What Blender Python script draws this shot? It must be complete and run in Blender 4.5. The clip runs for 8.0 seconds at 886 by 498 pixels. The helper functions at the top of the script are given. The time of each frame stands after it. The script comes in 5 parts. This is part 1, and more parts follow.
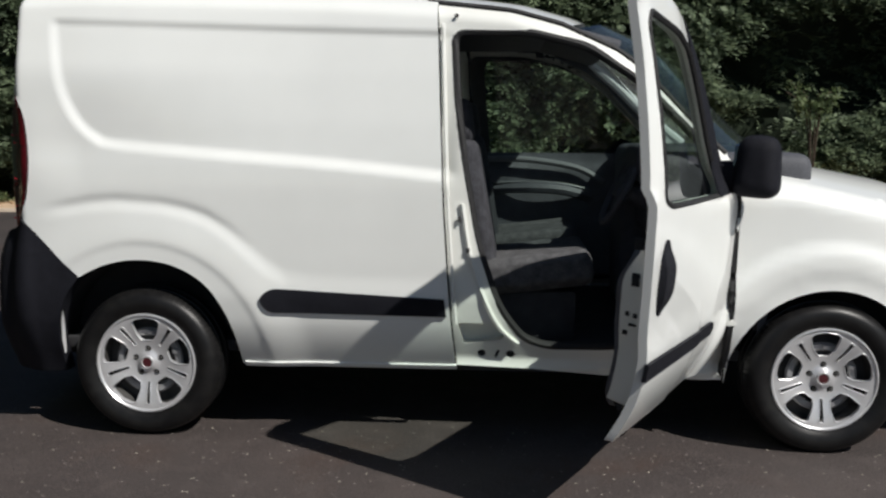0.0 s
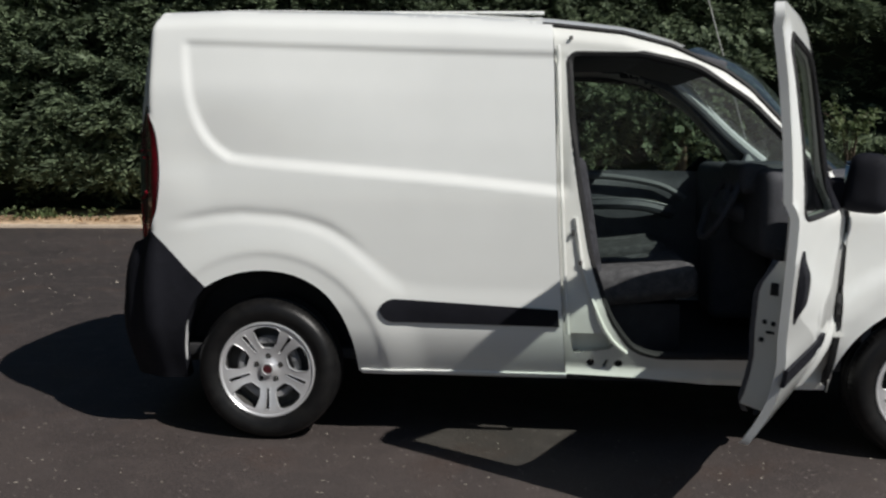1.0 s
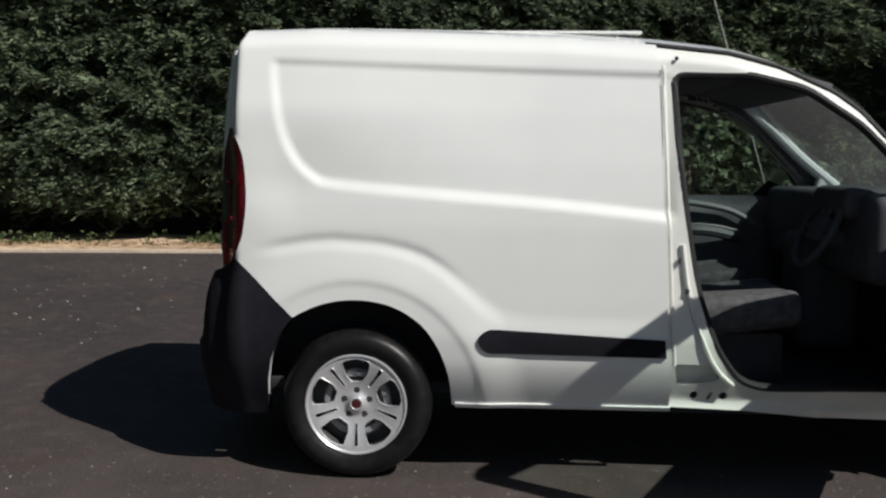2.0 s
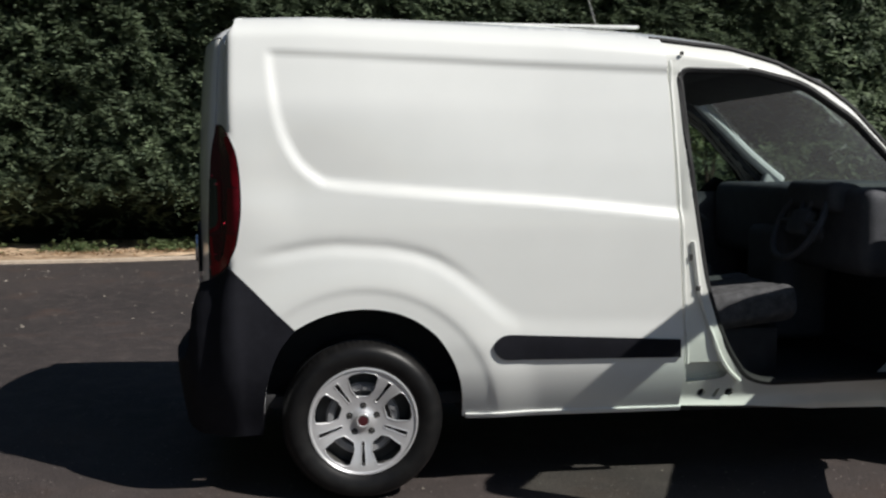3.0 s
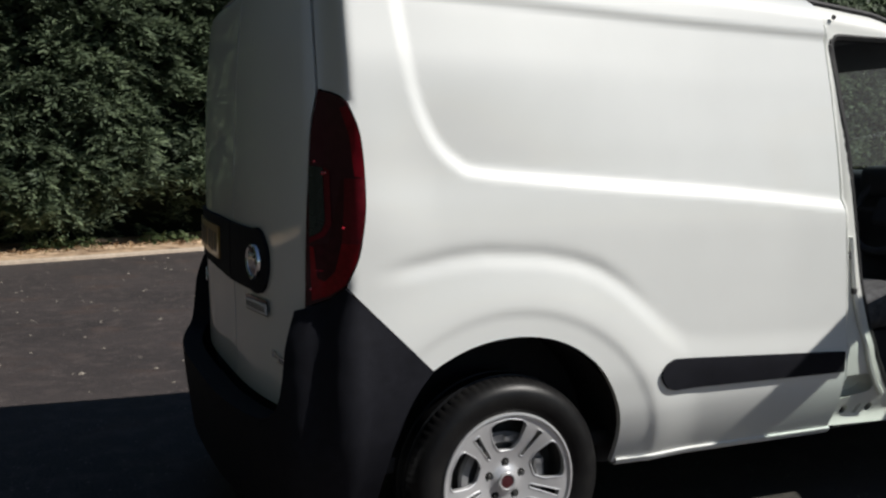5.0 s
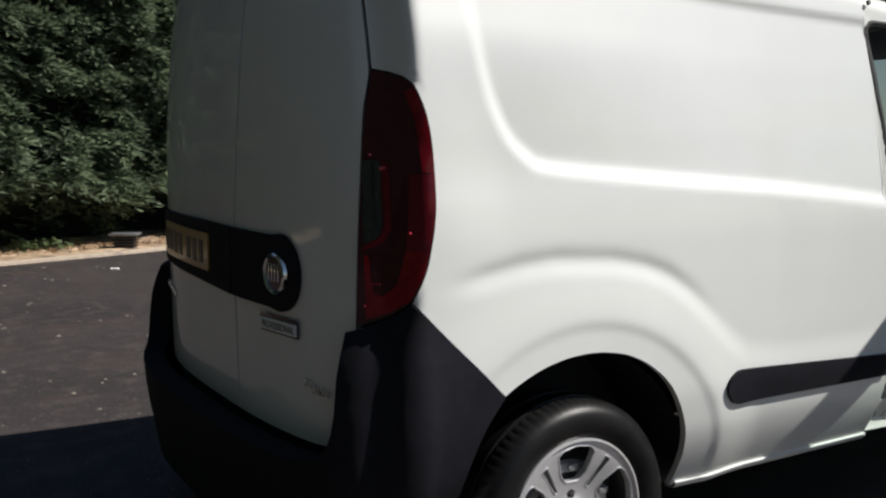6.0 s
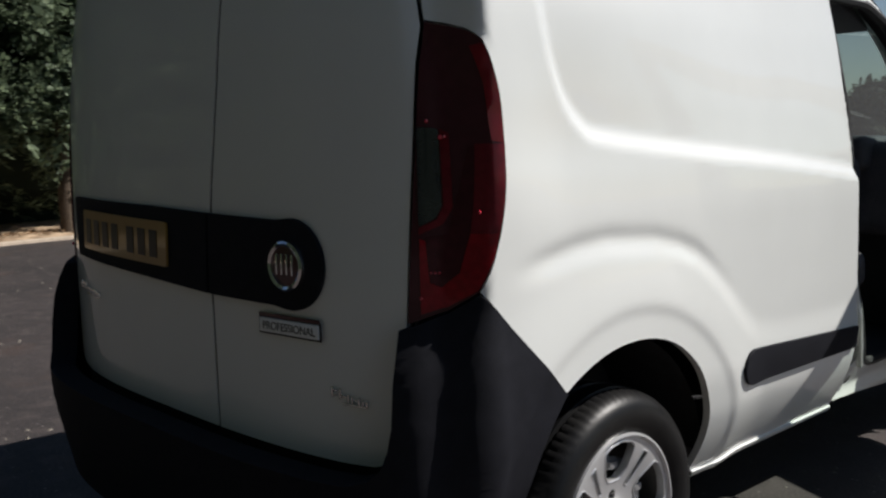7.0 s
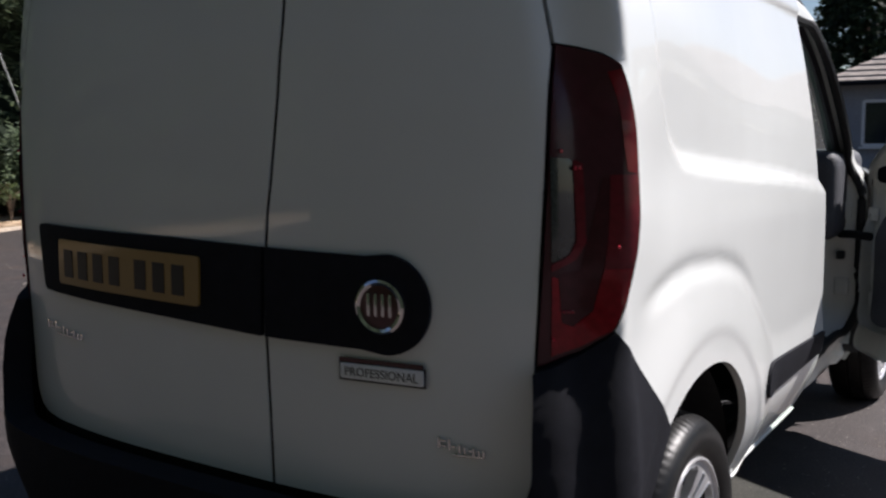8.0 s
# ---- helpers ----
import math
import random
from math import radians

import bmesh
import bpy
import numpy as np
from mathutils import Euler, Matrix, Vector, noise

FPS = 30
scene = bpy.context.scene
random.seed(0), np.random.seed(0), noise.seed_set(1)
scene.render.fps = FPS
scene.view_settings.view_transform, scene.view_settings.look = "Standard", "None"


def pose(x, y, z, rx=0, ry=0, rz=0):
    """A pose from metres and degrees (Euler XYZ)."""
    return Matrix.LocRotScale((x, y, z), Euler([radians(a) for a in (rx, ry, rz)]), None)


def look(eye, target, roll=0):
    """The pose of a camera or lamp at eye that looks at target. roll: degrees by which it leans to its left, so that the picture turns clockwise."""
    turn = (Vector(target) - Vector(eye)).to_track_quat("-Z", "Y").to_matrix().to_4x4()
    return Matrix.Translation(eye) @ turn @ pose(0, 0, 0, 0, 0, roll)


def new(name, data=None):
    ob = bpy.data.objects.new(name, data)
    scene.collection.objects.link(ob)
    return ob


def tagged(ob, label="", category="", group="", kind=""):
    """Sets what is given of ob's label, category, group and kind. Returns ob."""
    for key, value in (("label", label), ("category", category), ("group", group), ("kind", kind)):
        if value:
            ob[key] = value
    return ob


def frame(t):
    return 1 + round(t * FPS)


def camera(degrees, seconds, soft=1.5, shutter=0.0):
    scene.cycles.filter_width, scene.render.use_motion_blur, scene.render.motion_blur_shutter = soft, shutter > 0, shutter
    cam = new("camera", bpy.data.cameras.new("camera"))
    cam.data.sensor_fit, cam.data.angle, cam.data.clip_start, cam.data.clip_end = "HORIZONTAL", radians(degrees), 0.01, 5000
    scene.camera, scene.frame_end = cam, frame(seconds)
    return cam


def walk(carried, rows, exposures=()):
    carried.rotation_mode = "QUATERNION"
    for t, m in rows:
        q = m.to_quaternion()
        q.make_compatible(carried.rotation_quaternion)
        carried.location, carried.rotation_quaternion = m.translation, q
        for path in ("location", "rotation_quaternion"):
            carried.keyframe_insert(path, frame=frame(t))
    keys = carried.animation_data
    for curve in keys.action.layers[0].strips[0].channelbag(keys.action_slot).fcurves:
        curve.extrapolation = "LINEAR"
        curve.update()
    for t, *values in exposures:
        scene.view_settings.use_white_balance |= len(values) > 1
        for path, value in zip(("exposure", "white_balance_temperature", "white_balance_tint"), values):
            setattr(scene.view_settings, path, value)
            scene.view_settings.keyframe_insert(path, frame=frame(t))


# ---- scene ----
cam = camera(50.2, 8.0, 2.35, 0.3)
PATH = [
    (0, (1.484, -3.754, 1.325), (1.353, -1.777, 1.052), 0.3),
    (0.3, (1.352, -3.851, 1.312), (1.222, -1.870, 1.069), 0.3),
    (0.5, (1.290, -3.904, 1.311), (1.143, -1.924, 1.070), 0.5),
    (1, (1.073, -3.935, 1.311), (0.915, -1.955, 1.079), 0.5),
    (1.5, (0.822, -3.867, 1.295), (0.667, -1.883, 1.096), 0.6),
    (2, (0.544, -3.796, 1.307), (0.443, -1.807, 1.124), 0.6),
    (2.2, (0.404, -3.766, 1.288), (0.348, -1.775, 1.111), 0.5),
    (3.3, (-0.349, -3.432, 1.304), (0.017, -1.475, 1.117), 0.3),
    (3.5, (-0.481, -3.326, 1.319), (-0.058, -1.381, 1.128), 0.6),
    (4, (-0.790, -3.065, 1.266), (-0.273, -1.142, 1.081), 0.3),
    (4.5, (-1.071, -2.770, 1.295), (-0.412, -0.892, 1.095), 0.3),
    (5, (-1.215, -2.413, 1.266), (-0.447, -0.577, 1.068), -0.0),
    (5.2, (-1.263, -2.277, 1.262), (-0.455, -0.457, 1.073), -0.0),
    (6.5, (-1.680, -1.591, 1.227), (-0.475, -0.009, 1.011), -0.5),
    (7, (-1.800, -1.280, 1.203), (-0.421, 0.152, 0.984), -0.7),
    (7.5, (-1.931, -1.021, 1.196), (-0.401, 0.248, 0.979), -0.7),
    (8, (-2.092, -0.706, 1.279), (-0.436, 0.390, 1.040), -0.6),
]
walk(cam, [(t, look(eye, target, roll)) for t, eye, target, roll in PATH],
     [(0, 0.0, 6650, 10), (1, -0.17, 6650, 10), (1.5, -0.17, 6650, 10), (2.2, -0.02, 6650, 10), (4.5, 0.0, 6650, 10), (6.5, 0.13, 6650, 11), (7.5, 0.22, 6650, 12), (8, 0.62, 6500, 16)])

# ---- light ----
SUN_UP, SUN_TURN = radians(45.7), math.atan2(0.7985, -0.602)
world = bpy.data.worlds.new("sky")
scene.world = world
world.use_nodes = True
wn = world.node_tree.nodes
sky = wn.new("ShaderNodeTexSky")
sky.sky_type, sky.sun_disc = "NISHITA", False
sky.sun_elevation, sky.sun_rotation = SUN_UP, SUN_TURN
sky.air_density, sky.dust_density, sky.ozone_density = 1.0, 0.25, 2.5
world.node_tree.links.new(sky.outputs[0], wn["Background"].inputs[0])
wn["Background"].inputs[1].default_value = 0.049
sun_data = bpy.data.lights.new("sun", "SUN")
sun_data.energy, sun_data.angle, sun_data.color = 5.0, radians(0.53), (0.985, 0.963, 0.925)
sun = new("sun", sun_data)
sun.matrix_world = look((8.0, -6.03, 10.25), (0, 0, 0))


# ---- materials ----
def mat(name, color, rough=0.5, metal=0.0, coat=0.0, spec=0.5, grain=None, bump=None, emit=None):
    """A principled material. grain: (scale, amount[, other colour]); bump: (scale, strength)."""
    m = bpy.data.materials.new(name)
    m.use_nodes = True
    t = m.node_tree
    b = t.nodes["Principled BSDF"]
    b.inputs["Base Color"].default_value = (*color, 1)
    b.inputs["Roughness"].default_value, b.inputs["Metallic"].default_value = rough, metal
    b.inputs["Coat Weight"].default_value, b.inputs["Coat Roughness"].default_value = coat, 0.04
    b.inputs["Specular IOR Level"].default_value = spec
    co = t.nodes.new("ShaderNodeTexCoord")
    if grain:
        fine, wide, mixer = t.nodes.new("ShaderNodeTexNoise"), t.nodes.new("ShaderNodeTexNoise"), t.nodes.new("ShaderNodeMix")
        fine.inputs["Scale"].default_value, fine.inputs["Detail"].default_value = grain[0], 6
        wide.inputs["Scale"].default_value, wide.inputs["Detail"].default_value = grain[0] / 9, 3
        both = t.nodes.new("ShaderNodeMath")
        both.operation = "MULTIPLY"
        t.links.new(co.outputs["Object"], fine.inputs["Vector"])
        t.links.new(co.outputs["Object"], wide.inputs["Vector"])
        t.links.new(fine.outputs["Fac"], both.inputs[0])
        t.links.new(wide.outputs["Fac"], both.inputs[1])
        ramp = t.nodes.new("ShaderNodeMapRange")
        ramp.inputs["From Min"].default_value, ramp.inputs["From Max"].default_value = 0.12, 0.42
        t.links.new(both.outputs[0], ramp.inputs["Value"])
        mixer.data_type = "RGBA"
        other = grain[2] if len(grain) > 2 else color
        mixer.inputs["A"].default_value = (*[c * (1 - grain[1]) for c in color], 1)
        mixer.inputs["B"].default_value = (*[min(1, c * (1 + grain[1])) for c in other], 1)
        t.links.new(ramp.outputs[0], mixer.inputs["Factor"])
        t.links.new(mixer.outputs["Result"], b.inputs["Base Color"])
    if bump:
        rel, nz = t.nodes.new("ShaderNodeBump"), t.nodes.new("ShaderNodeTexNoise")
        nz.inputs["Scale"].default_value, nz.inputs["Detail"].default_value = bump[0], 4
        rel.inputs["Strength"].default_value, rel.inputs["Distance"].default_value = bump[1], 0.01
        t.links.new(co.outputs["Object"], nz.inputs["Vector"])
        t.links.new(nz.outputs["Fac"], rel.inputs["Height"])
        t.links.new(rel.outputs[0], b.inputs["Normal"])
    if emit:
        b.inputs["Emission Color"].default_value, b.inputs["Emission Strength"].default_value = (*color, 1), emit
    return m


def glass_mat(name, tint, gloss=0.03, veil=0.02):
    m = bpy.data.materials.new(name)
    m.use_nodes = True
    t = m.node_tree
    t.nodes.remove(t.nodes["Principled BSDF"])
    clear, shine = t.nodes.new("ShaderNodeBsdfTransparent"), t.nodes.new("ShaderNodeBsdfGlossy")
    mixer, fr = t.nodes.new("ShaderNodeMixShader"), t.nodes.new("ShaderNodeLayerWeight")
    clear.inputs[0].default_value = (*tint, 1)
    shine.inputs["Roughness"].default_value = gloss
    steep, gain = t.nodes.new("ShaderNodeMath"), t.nodes.new("ShaderNodeMath")
    steep.operation, gain.operation = "POWER", "MULTIPLY_ADD"
    steep.inputs[1].default_value, gain.inputs[1].default_value, gain.inputs[2].default_value = 4.0, 0.85, 0.05
    t.links.new(fr.outputs["Facing"], steep.inputs[0])
    t.links.new(steep.outputs[0], gain.inputs[0])
    t.links.new(gain.outputs[0], mixer.inputs[0])
    t.links.new(clear.outputs[0], mixer.inputs[1])
    t.links.new(shine.outputs[0], mixer.inputs[2])
    # translucent share stands in for haze and reflected light on the glass
    film, haze = t.nodes.new("ShaderNodeMixShader"), t.nodes.new("ShaderNodeBsdfTranslucent")
    film.inputs[0].default_value = veil
    t.links.new(mixer.outputs[0], film.inputs[1])
    t.links.new(haze.outputs[0], film.inputs[2])
    t.links.new(film.outputs[0], t.nodes["Material Output"].inputs[0])
    return m


PAINT = mat("white_paint", (0.78, 0.795, 0.772), 0.42, coat=0.9, spec=0.4, grain=(6, 0.02), bump=(2.5, 0.015))
JAMB = mat("jamb_paint", (0.76, 0.77, 0.73), 0.45, coat=0.3, grain=(9, 0.03))
PLASTIC = mat("black_plastic", (0.013, 0.0135, 0.018), 0.68, spec=0.12, grain=(300, 0.2), bump=(900, 0.25))
GLOSSY = mat("gloss_black", (0.012, 0.012, 0.015), 0.12, grain=(30, 0.1))
RUBBER = mat("rubber", (0.012, 0.012, 0.013), 0.7, grain=(60, 0.25), bump=(250, 0.2))
TYRE = mat("tyre_rubber", (0.007, 0.007, 0.008), 0.38, spec=0.25, grain=(25, 0.25, (0.012, 0.0117, 0.0113)), bump=(300, 0.07))
ALLOY = mat("silver_alloy", (0.60, 0.60, 0.61), 0.32, metal=0.45, coat=0.5, grain=(40, 0.06))
# dark steel with the wheel's inner shadow in its colour
DARK = mat("wheel_shadow_steel", (0.07, 0.068, 0.066), 0.6, metal=0.5, grain=(25, 0.3))
STEEL_GREY = mat("grey_steel", (0.26, 0.26, 0.265), 0.5, metal=0.3, grain=(30, 0.2))
CHROME = mat("chrome", (0.75, 0.75, 0.76), 0.12, metal=1.0, grain=(20, 0.05))
STEEL = mat("brushed_badge", (0.80, 0.81, 0.82), 0.35, grain=(60, 0.08))
TRIM = mat("dark_trim", (0.095, 0.099, 0.112), 0.5, grain=(120, 0.2), bump=(500, 0.2))
LINING = mat("dash_plastic", (0.080, 0.083, 0.094), 0.6, spec=0.3, grain=(150, 0.2), bump=(600, 0.25))
TRIM_PALE = mat("grey_pillar_trim", (0.66, 0.67, 0.68), 0.6, grain=(80, 0.05), bump=(400, 0.1))
# the seat cloth again, darkened for shade on backrest and headrest
FABRIC_SHADED = mat("shaded_seat_fabric", (0.055, 0.056, 0.064), 0.9, spec=0.2, grain=(220, 0.4), bump=(700, 0.5))
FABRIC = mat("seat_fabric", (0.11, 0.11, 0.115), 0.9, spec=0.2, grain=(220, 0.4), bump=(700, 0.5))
GLASS = glass_mat("tinted_glass", (0.88, 0.98, 0.92), veil=0.01)
# side glass again, tint darkened to stand in for reflections dimming the view
GLASS_DIMMED = glass_mat("dimmed_passenger_glass", (0.62, 0.72, 0.67), veil=0.015)
# darker tint dims the view; the translucent share imitates haze
GLASS_DARK = glass_mat("windscreen_glass", (0.50, 0.60, 0.56), veil=0.04)
RED = mat("red_lens", (0.15, 0.005, 0.012), 0.15, coat=0.35, spec=0.25, grain=(25, 0.35, (0.16, 0.005, 0.012)))
RED_DEEP = mat("deep_red_lens", (0.24, 0.006, 0.013), 0.15, coat=0.3, spec=0.25, grain=(60, 0.25))
LENS_DIM = mat("dim_red_lens", (0.055, 0.008, 0.013), 0.2, spec=0.25, coat=0.25, grain=(50, 0.3))
SMOKE = mat("smoked_lens", (0.062, 0.013, 0.020), 0.22, spec=0.3, coat=0.25, grain=(40, 0.2))
CLEAR = mat("clear_lens", (0.030, 0.034, 0.035), 0.16, coat=1.0, grain=(50, 0.3))
MAROON = mat("maroon_lens", (0.135, 0.008, 0.015), 0.20, coat=0.25, spec=0.25, grain=(60, 0.25))
# bright red for painted glints inside the lamps
GLINT = mat("red_glint", (0.55, 0.02, 0.04), 0.15, coat=1.0, grain=(90, 0.2))
SATIN = mat("satin_grey_trim", (0.17, 0.175, 0.185), 0.45, grain=(80, 0.08))
YELLOW = mat("yellow_plate", (0.30, 0.18, 0.045), 0.35, coat=0.3, grain=(60, 0.05))
INK = mat("black_ink", (0.012, 0.012, 0.012), 0.4, grain=(60, 0.1))
BADGE_RED = mat("badge_red", (0.060, 0.009, 0.013), 0.3, coat=0.5, grain=(60, 0.1))
MIRROR = mat("mirror_glass", (0.30, 0.32, 0.36), 0.02, metal=1.0)
UNDER = mat("underbody", (0.032, 0.032, 0.035), 0.85, grain=(20, 0.3))


# ---- mesh helpers ----
def to_mesh(name, bm, material, smooth=True, angle=35):
    me = bpy.data.meshes.new(name)
    bmesh.ops.recalc_face_normals(bm, faces=bm.faces) if len(bm.faces) < 60000 else None
    bm.to_mesh(me)
    bm.free()
    if smooth:
        me.polygons.foreach_set("use_smooth", [True] * len(me.polygons))
        me.set_sharp_from_angle(angle=radians(angle))
    me.materials.append(material)
    return me


def thing(name, at, label, category, group="", kind=""):
    ob = new(name)
    ob.empty_display_size = 0.2
    ob.matrix_basis = at if isinstance(at, Matrix) else Matrix.Translation(at)
    return tagged(ob, label, category, group, kind)


def world_of(ob):
    m = ob.matrix_basis
    return world_of(ob.parent) @ ob.matrix_parent_inverse @ m if ob.parent else m


def part(name, bm, material, parent, label="", smooth=True, angle=35, at=None):
    """Links a bmesh (or a ready mesh) given in world coordinates, or in those of the pose at, under a thing or a part."""
    me = bm if isinstance(bm, bpy.types.Mesh) else to_mesh(name, bm, material, smooth, angle)
    ob = new(name, me)
    ob.parent = parent
    ob.matrix_parent_inverse = world_of(parent).inverted()
    ob.matrix_basis = at if at is not None else Matrix()
    return tagged(ob, label)


def box_bm(size, at=(0, 0, 0), bevel=0.0, seg=2, turn=None, taper=None):
    bm = bmesh.new()
    bmesh.ops.create_cube(bm, size=1)
    bmesh.ops.scale(bm, vec=size, verts=bm.verts)
    if taper:
        for v in bm.verts:
            if v.co.z > 0:
                v.co.x *= taper[0]
                v.co.y *= taper[1]
    if bevel:
        bmesh.ops.bevel(bm, geom=bm.edges[:], offset=bevel, segments=seg, profile=0.6, affect="EDGES")
    m = Matrix.Translation(at) @ (turn or Matrix())
    bmesh.ops.transform(bm, matrix=m, verts=bm.verts)
    return bm


def rod_bm(a, b, r0, r1=None, seg=12):
    a, b = Vector(a), Vector(b)
    bm = bmesh.new()
    bmesh.ops.create_cone(bm, cap_ends=True, segments=seg, radius1=r0, radius2=r0 if r1 is None else r1, depth=(b - a).length)
    bmesh.ops.transform(bm, matrix=Matrix.Translation((a + b) / 2) @ (b - a).to_track_quat("Z", "Y").to_matrix().to_4x4(), verts=bm.verts)
    return bm


def lathe_bm(profile, seg=48, axis="Y", closed=False):
    """Turns (radius, height) pairs round an axis."""
    bm = bmesh.new()
    rings = []
    for i in range(seg):
        a = 2 * math.pi * i / seg
        c, s = math.cos(a), math.sin(a)
        rings.append([bm.verts.new((r * c, h, r * s) if axis == "Y" else (r * c, r * s, h)) for r, h in profile])
    n = len(profile)
    for i in range(seg):
        p, q = rings[i], rings[(i + 1) % seg]
        for j in range(n if closed else n - 1):
            bm.faces.new((p[j], q[j], q[(j + 1) % n], p[(j + 1) % n]))
    return bm


def join(*bms):
    out = bmesh.new()
    for b in bms:
        me = bpy.data.meshes.new("joined")
        b.to_mesh(me)
        b.free()
        out.from_mesh(me)
        bpy.data.meshes.remove(me)
    return out


def tube_bm(points, r, seg=8, closed=False):
    """A round tube along points."""
    bm = bmesh.new()
    pts = [Vector(p) for p in points]
    n, rings = len(pts), []
    for i, p in enumerate(pts):
        a = pts[i - 1] if i or closed else p
        b = pts[(i + 1) % n] if i < n - 1 or closed else p
        q = (b - a).to_track_quat("Z", "Y")
        rings.append([bm.verts.new(p + q @ Vector((r * math.cos(2 * math.pi * k / seg), r * math.sin(2 * math.pi * k / seg), 0))) for k in range(seg)])
    for i in range(n if closed else n - 1):
        for k in range(seg):
            bm.faces.new((rings[i][k], rings[i][(k + 1) % seg], rings[(i + 1) % n][(k + 1) % seg], rings[(i + 1) % n][k]))
    if not closed:
        bm.faces.new(rings[0][::-1]), bm.faces.new(rings[-1])
    return bm


def ss(x):
    x = np.clip(x, 0, 1)
    return x * x * (3 - 2 * x)


def seg_dist(p, poly, closed=True):
    poly = np.asarray(poly, float)
    a = poly if closed else poly[:-1]
    b = np.roll(poly, -1, 0) if closed else poly[1:]
    out = np.full(len(p), 1e9)
    for u, v in zip(a, b):
        w = v - u
        k = np.clip(((p - u) @ w) / max(w @ w, 1e-12), 0, 1)
        out = np.minimum(out, np.hypot(*(p - u - k[:, None] * w).T))
    return out


def inside(p, poly):
    poly = np.asarray(poly, float)
    x, y = p[:, 0], p[:, 1]
    res = np.zeros(len(p), bool)
    for (x0, y0), (x1, y1) in zip(poly, np.roll(poly, -1, 0)):
        if y0 == y1:
            continue
        res ^= ((y0 > y) != (y1 > y)) & (x < (x1 - x0) * (y - y0) / (y1 - y0) + x0)
    return res


def dense(poly, step, closed=True):
    poly = [tuple(p) for p in poly]
    out = []
    n = len(poly)
    for i in range(n if closed else n - 1):
        a, b = np.array(poly[i], float), np.array(poly[(i + 1) % n], float)
        k = max(1, int(round(np.hypot(*(b - a)) / step)))
        out += [tuple(a + (b - a) * j / k) for j in range(k)]
    return out if closed else out + [poly[-1]]


def smooth_line(points, per=8, closed=False):
    """A Catmull-Rom curve through points of any dimension."""
    p = [np.array(q, float) for q in points]
    n, out = len(p), []
    for i in range(n if closed else n - 1):
        a, b, c, d = (p[(i + k) % n] if closed else p[min(max(i + k, 0), n - 1)] for k in (-1, 0, 1, 2))
        for j in range(per):
            t = j / per
            out.append(tuple(0.5 * (2 * b + (c - a) * t + (2 * a - 5 * b + 4 * c - d) * t * t + (3 * b - a - 3 * c + d) * t ** 3)))
    return out if closed else out + [tuple(p[-1])]


def rounded(poly, r, seg=5):
    """A polygon with its corners rounded by r (one number or one each)."""
    out, n = [], len(poly)
    for i in range(n):
        p, a, b = (np.array(poly[k % n], float) for k in (i, i - 1, i + 1))
        q = r[i] if isinstance(r, (list, tuple)) else r
        if q <= 0:
            out.append(tuple(p))
            continue
        u, v = a - p, b - p
        lu, lv = np.hypot(*u), np.hypot(*v)
        q = min(q, lu * 0.49, lv * 0.49)
        s, e = p + u / lu * q, p + v / lv * q
        for k in range(seg + 1):
            t = k / seg
            out.append(tuple((1 - t) ** 2 * s + 2 * t * (1 - t) * p + t * t * e))
    return out


from mathutils.geometry import delaunay_2d_cdt


def skin(outline, holes, fn, step=0.03, lip=0.0, edge=0.0, both=False):
    """A triangulated sheet over a flat outline with holes, laid on fn(u, v, depth) -> points.
    lip: a flange turned inwards along all edges; both: also closes the back at that depth."""
    loops = [dense(l, edge or step) for l in [outline, *holes]]
    pts, edges = [], []
    for l in loops:
        k = len(pts)
        pts += l
        edges += [(k + i, k + (i + 1) % len(l)) for i in range(len(l))]
    o = np.array(loops[0])
    lo, hi = o.min(0), o.max(0)
    gx, gy = np.meshgrid(np.arange(lo[0], hi[0], step), np.arange(lo[1], hi[1], step * 0.9))
    gx = gx + (np.arange(gx.shape[0]) % 2)[:, None] * step / 2
    g = np.c_[gx.ravel(), gy.ravel()]
    keep = inside(g, loops[0])
    for l in loops[1:]:
        keep &= ~inside(g, l)
    g = g[keep]
    near = np.full(len(g), 1e9)
    for l in loops:
        near = np.minimum(near, seg_dist(g, l))
    g = g[near > step * 0.45]
    nb = len(pts)
    allp = [Vector(p) for p in pts] + [Vector(p) for p in g]
    vs, es, fs, ov, oe, of = delaunay_2d_cdt(allp, edges, [], 0, 1e-7)
    v2 = np.array([tuple(v) for v in vs])
    tri = np.array(fs)
    mid = v2[tri].mean(1)
    good = inside(mid, loops[0])
    for l in loops[1:]:
        good &= ~inside(mid, l)
    tri = tri[good]
    p3 = fn(v2[:, 0], v2[:, 1], 0.0)
    bm = bmesh.new()
    top = [bm.verts.new(p) for p in p3]
    for t in tri:
        bm.faces.new([top[i] for i in t])
    if lip:
        low3 = fn(v2[:, 0], v2[:, 1], lip)
        rim = [e for e in bm.edges if len(e.link_faces) == 1]
        bm.verts.index_update()
        low = {}
        for e in rim:
            for v in e.verts:
                if v.index not in low:
                    low[v.index] = bm.verts.new(low3[v.index])
        if both:
            for i in range(len(top)):
                if i not in low:
                    low[i] = bm.verts.new(low3[i])
        for e in rim:
            a, b = e.verts
            bm.faces.new((a, b, low[b.index], low[a.index]))
        if both:
            for t in tri:
                bm.faces.new([low[i] for i in t[::-1]])
    for v in [v for v in bm.verts if not v.link_faces]:
        bm.verts.remove(v)
    return bm


# ---- the van's body surface ----
MID = 0.88


def tail_x(y):
    return -0.660 + 0.094 * (np.abs(y - MID) / 0.8) ** 3.2


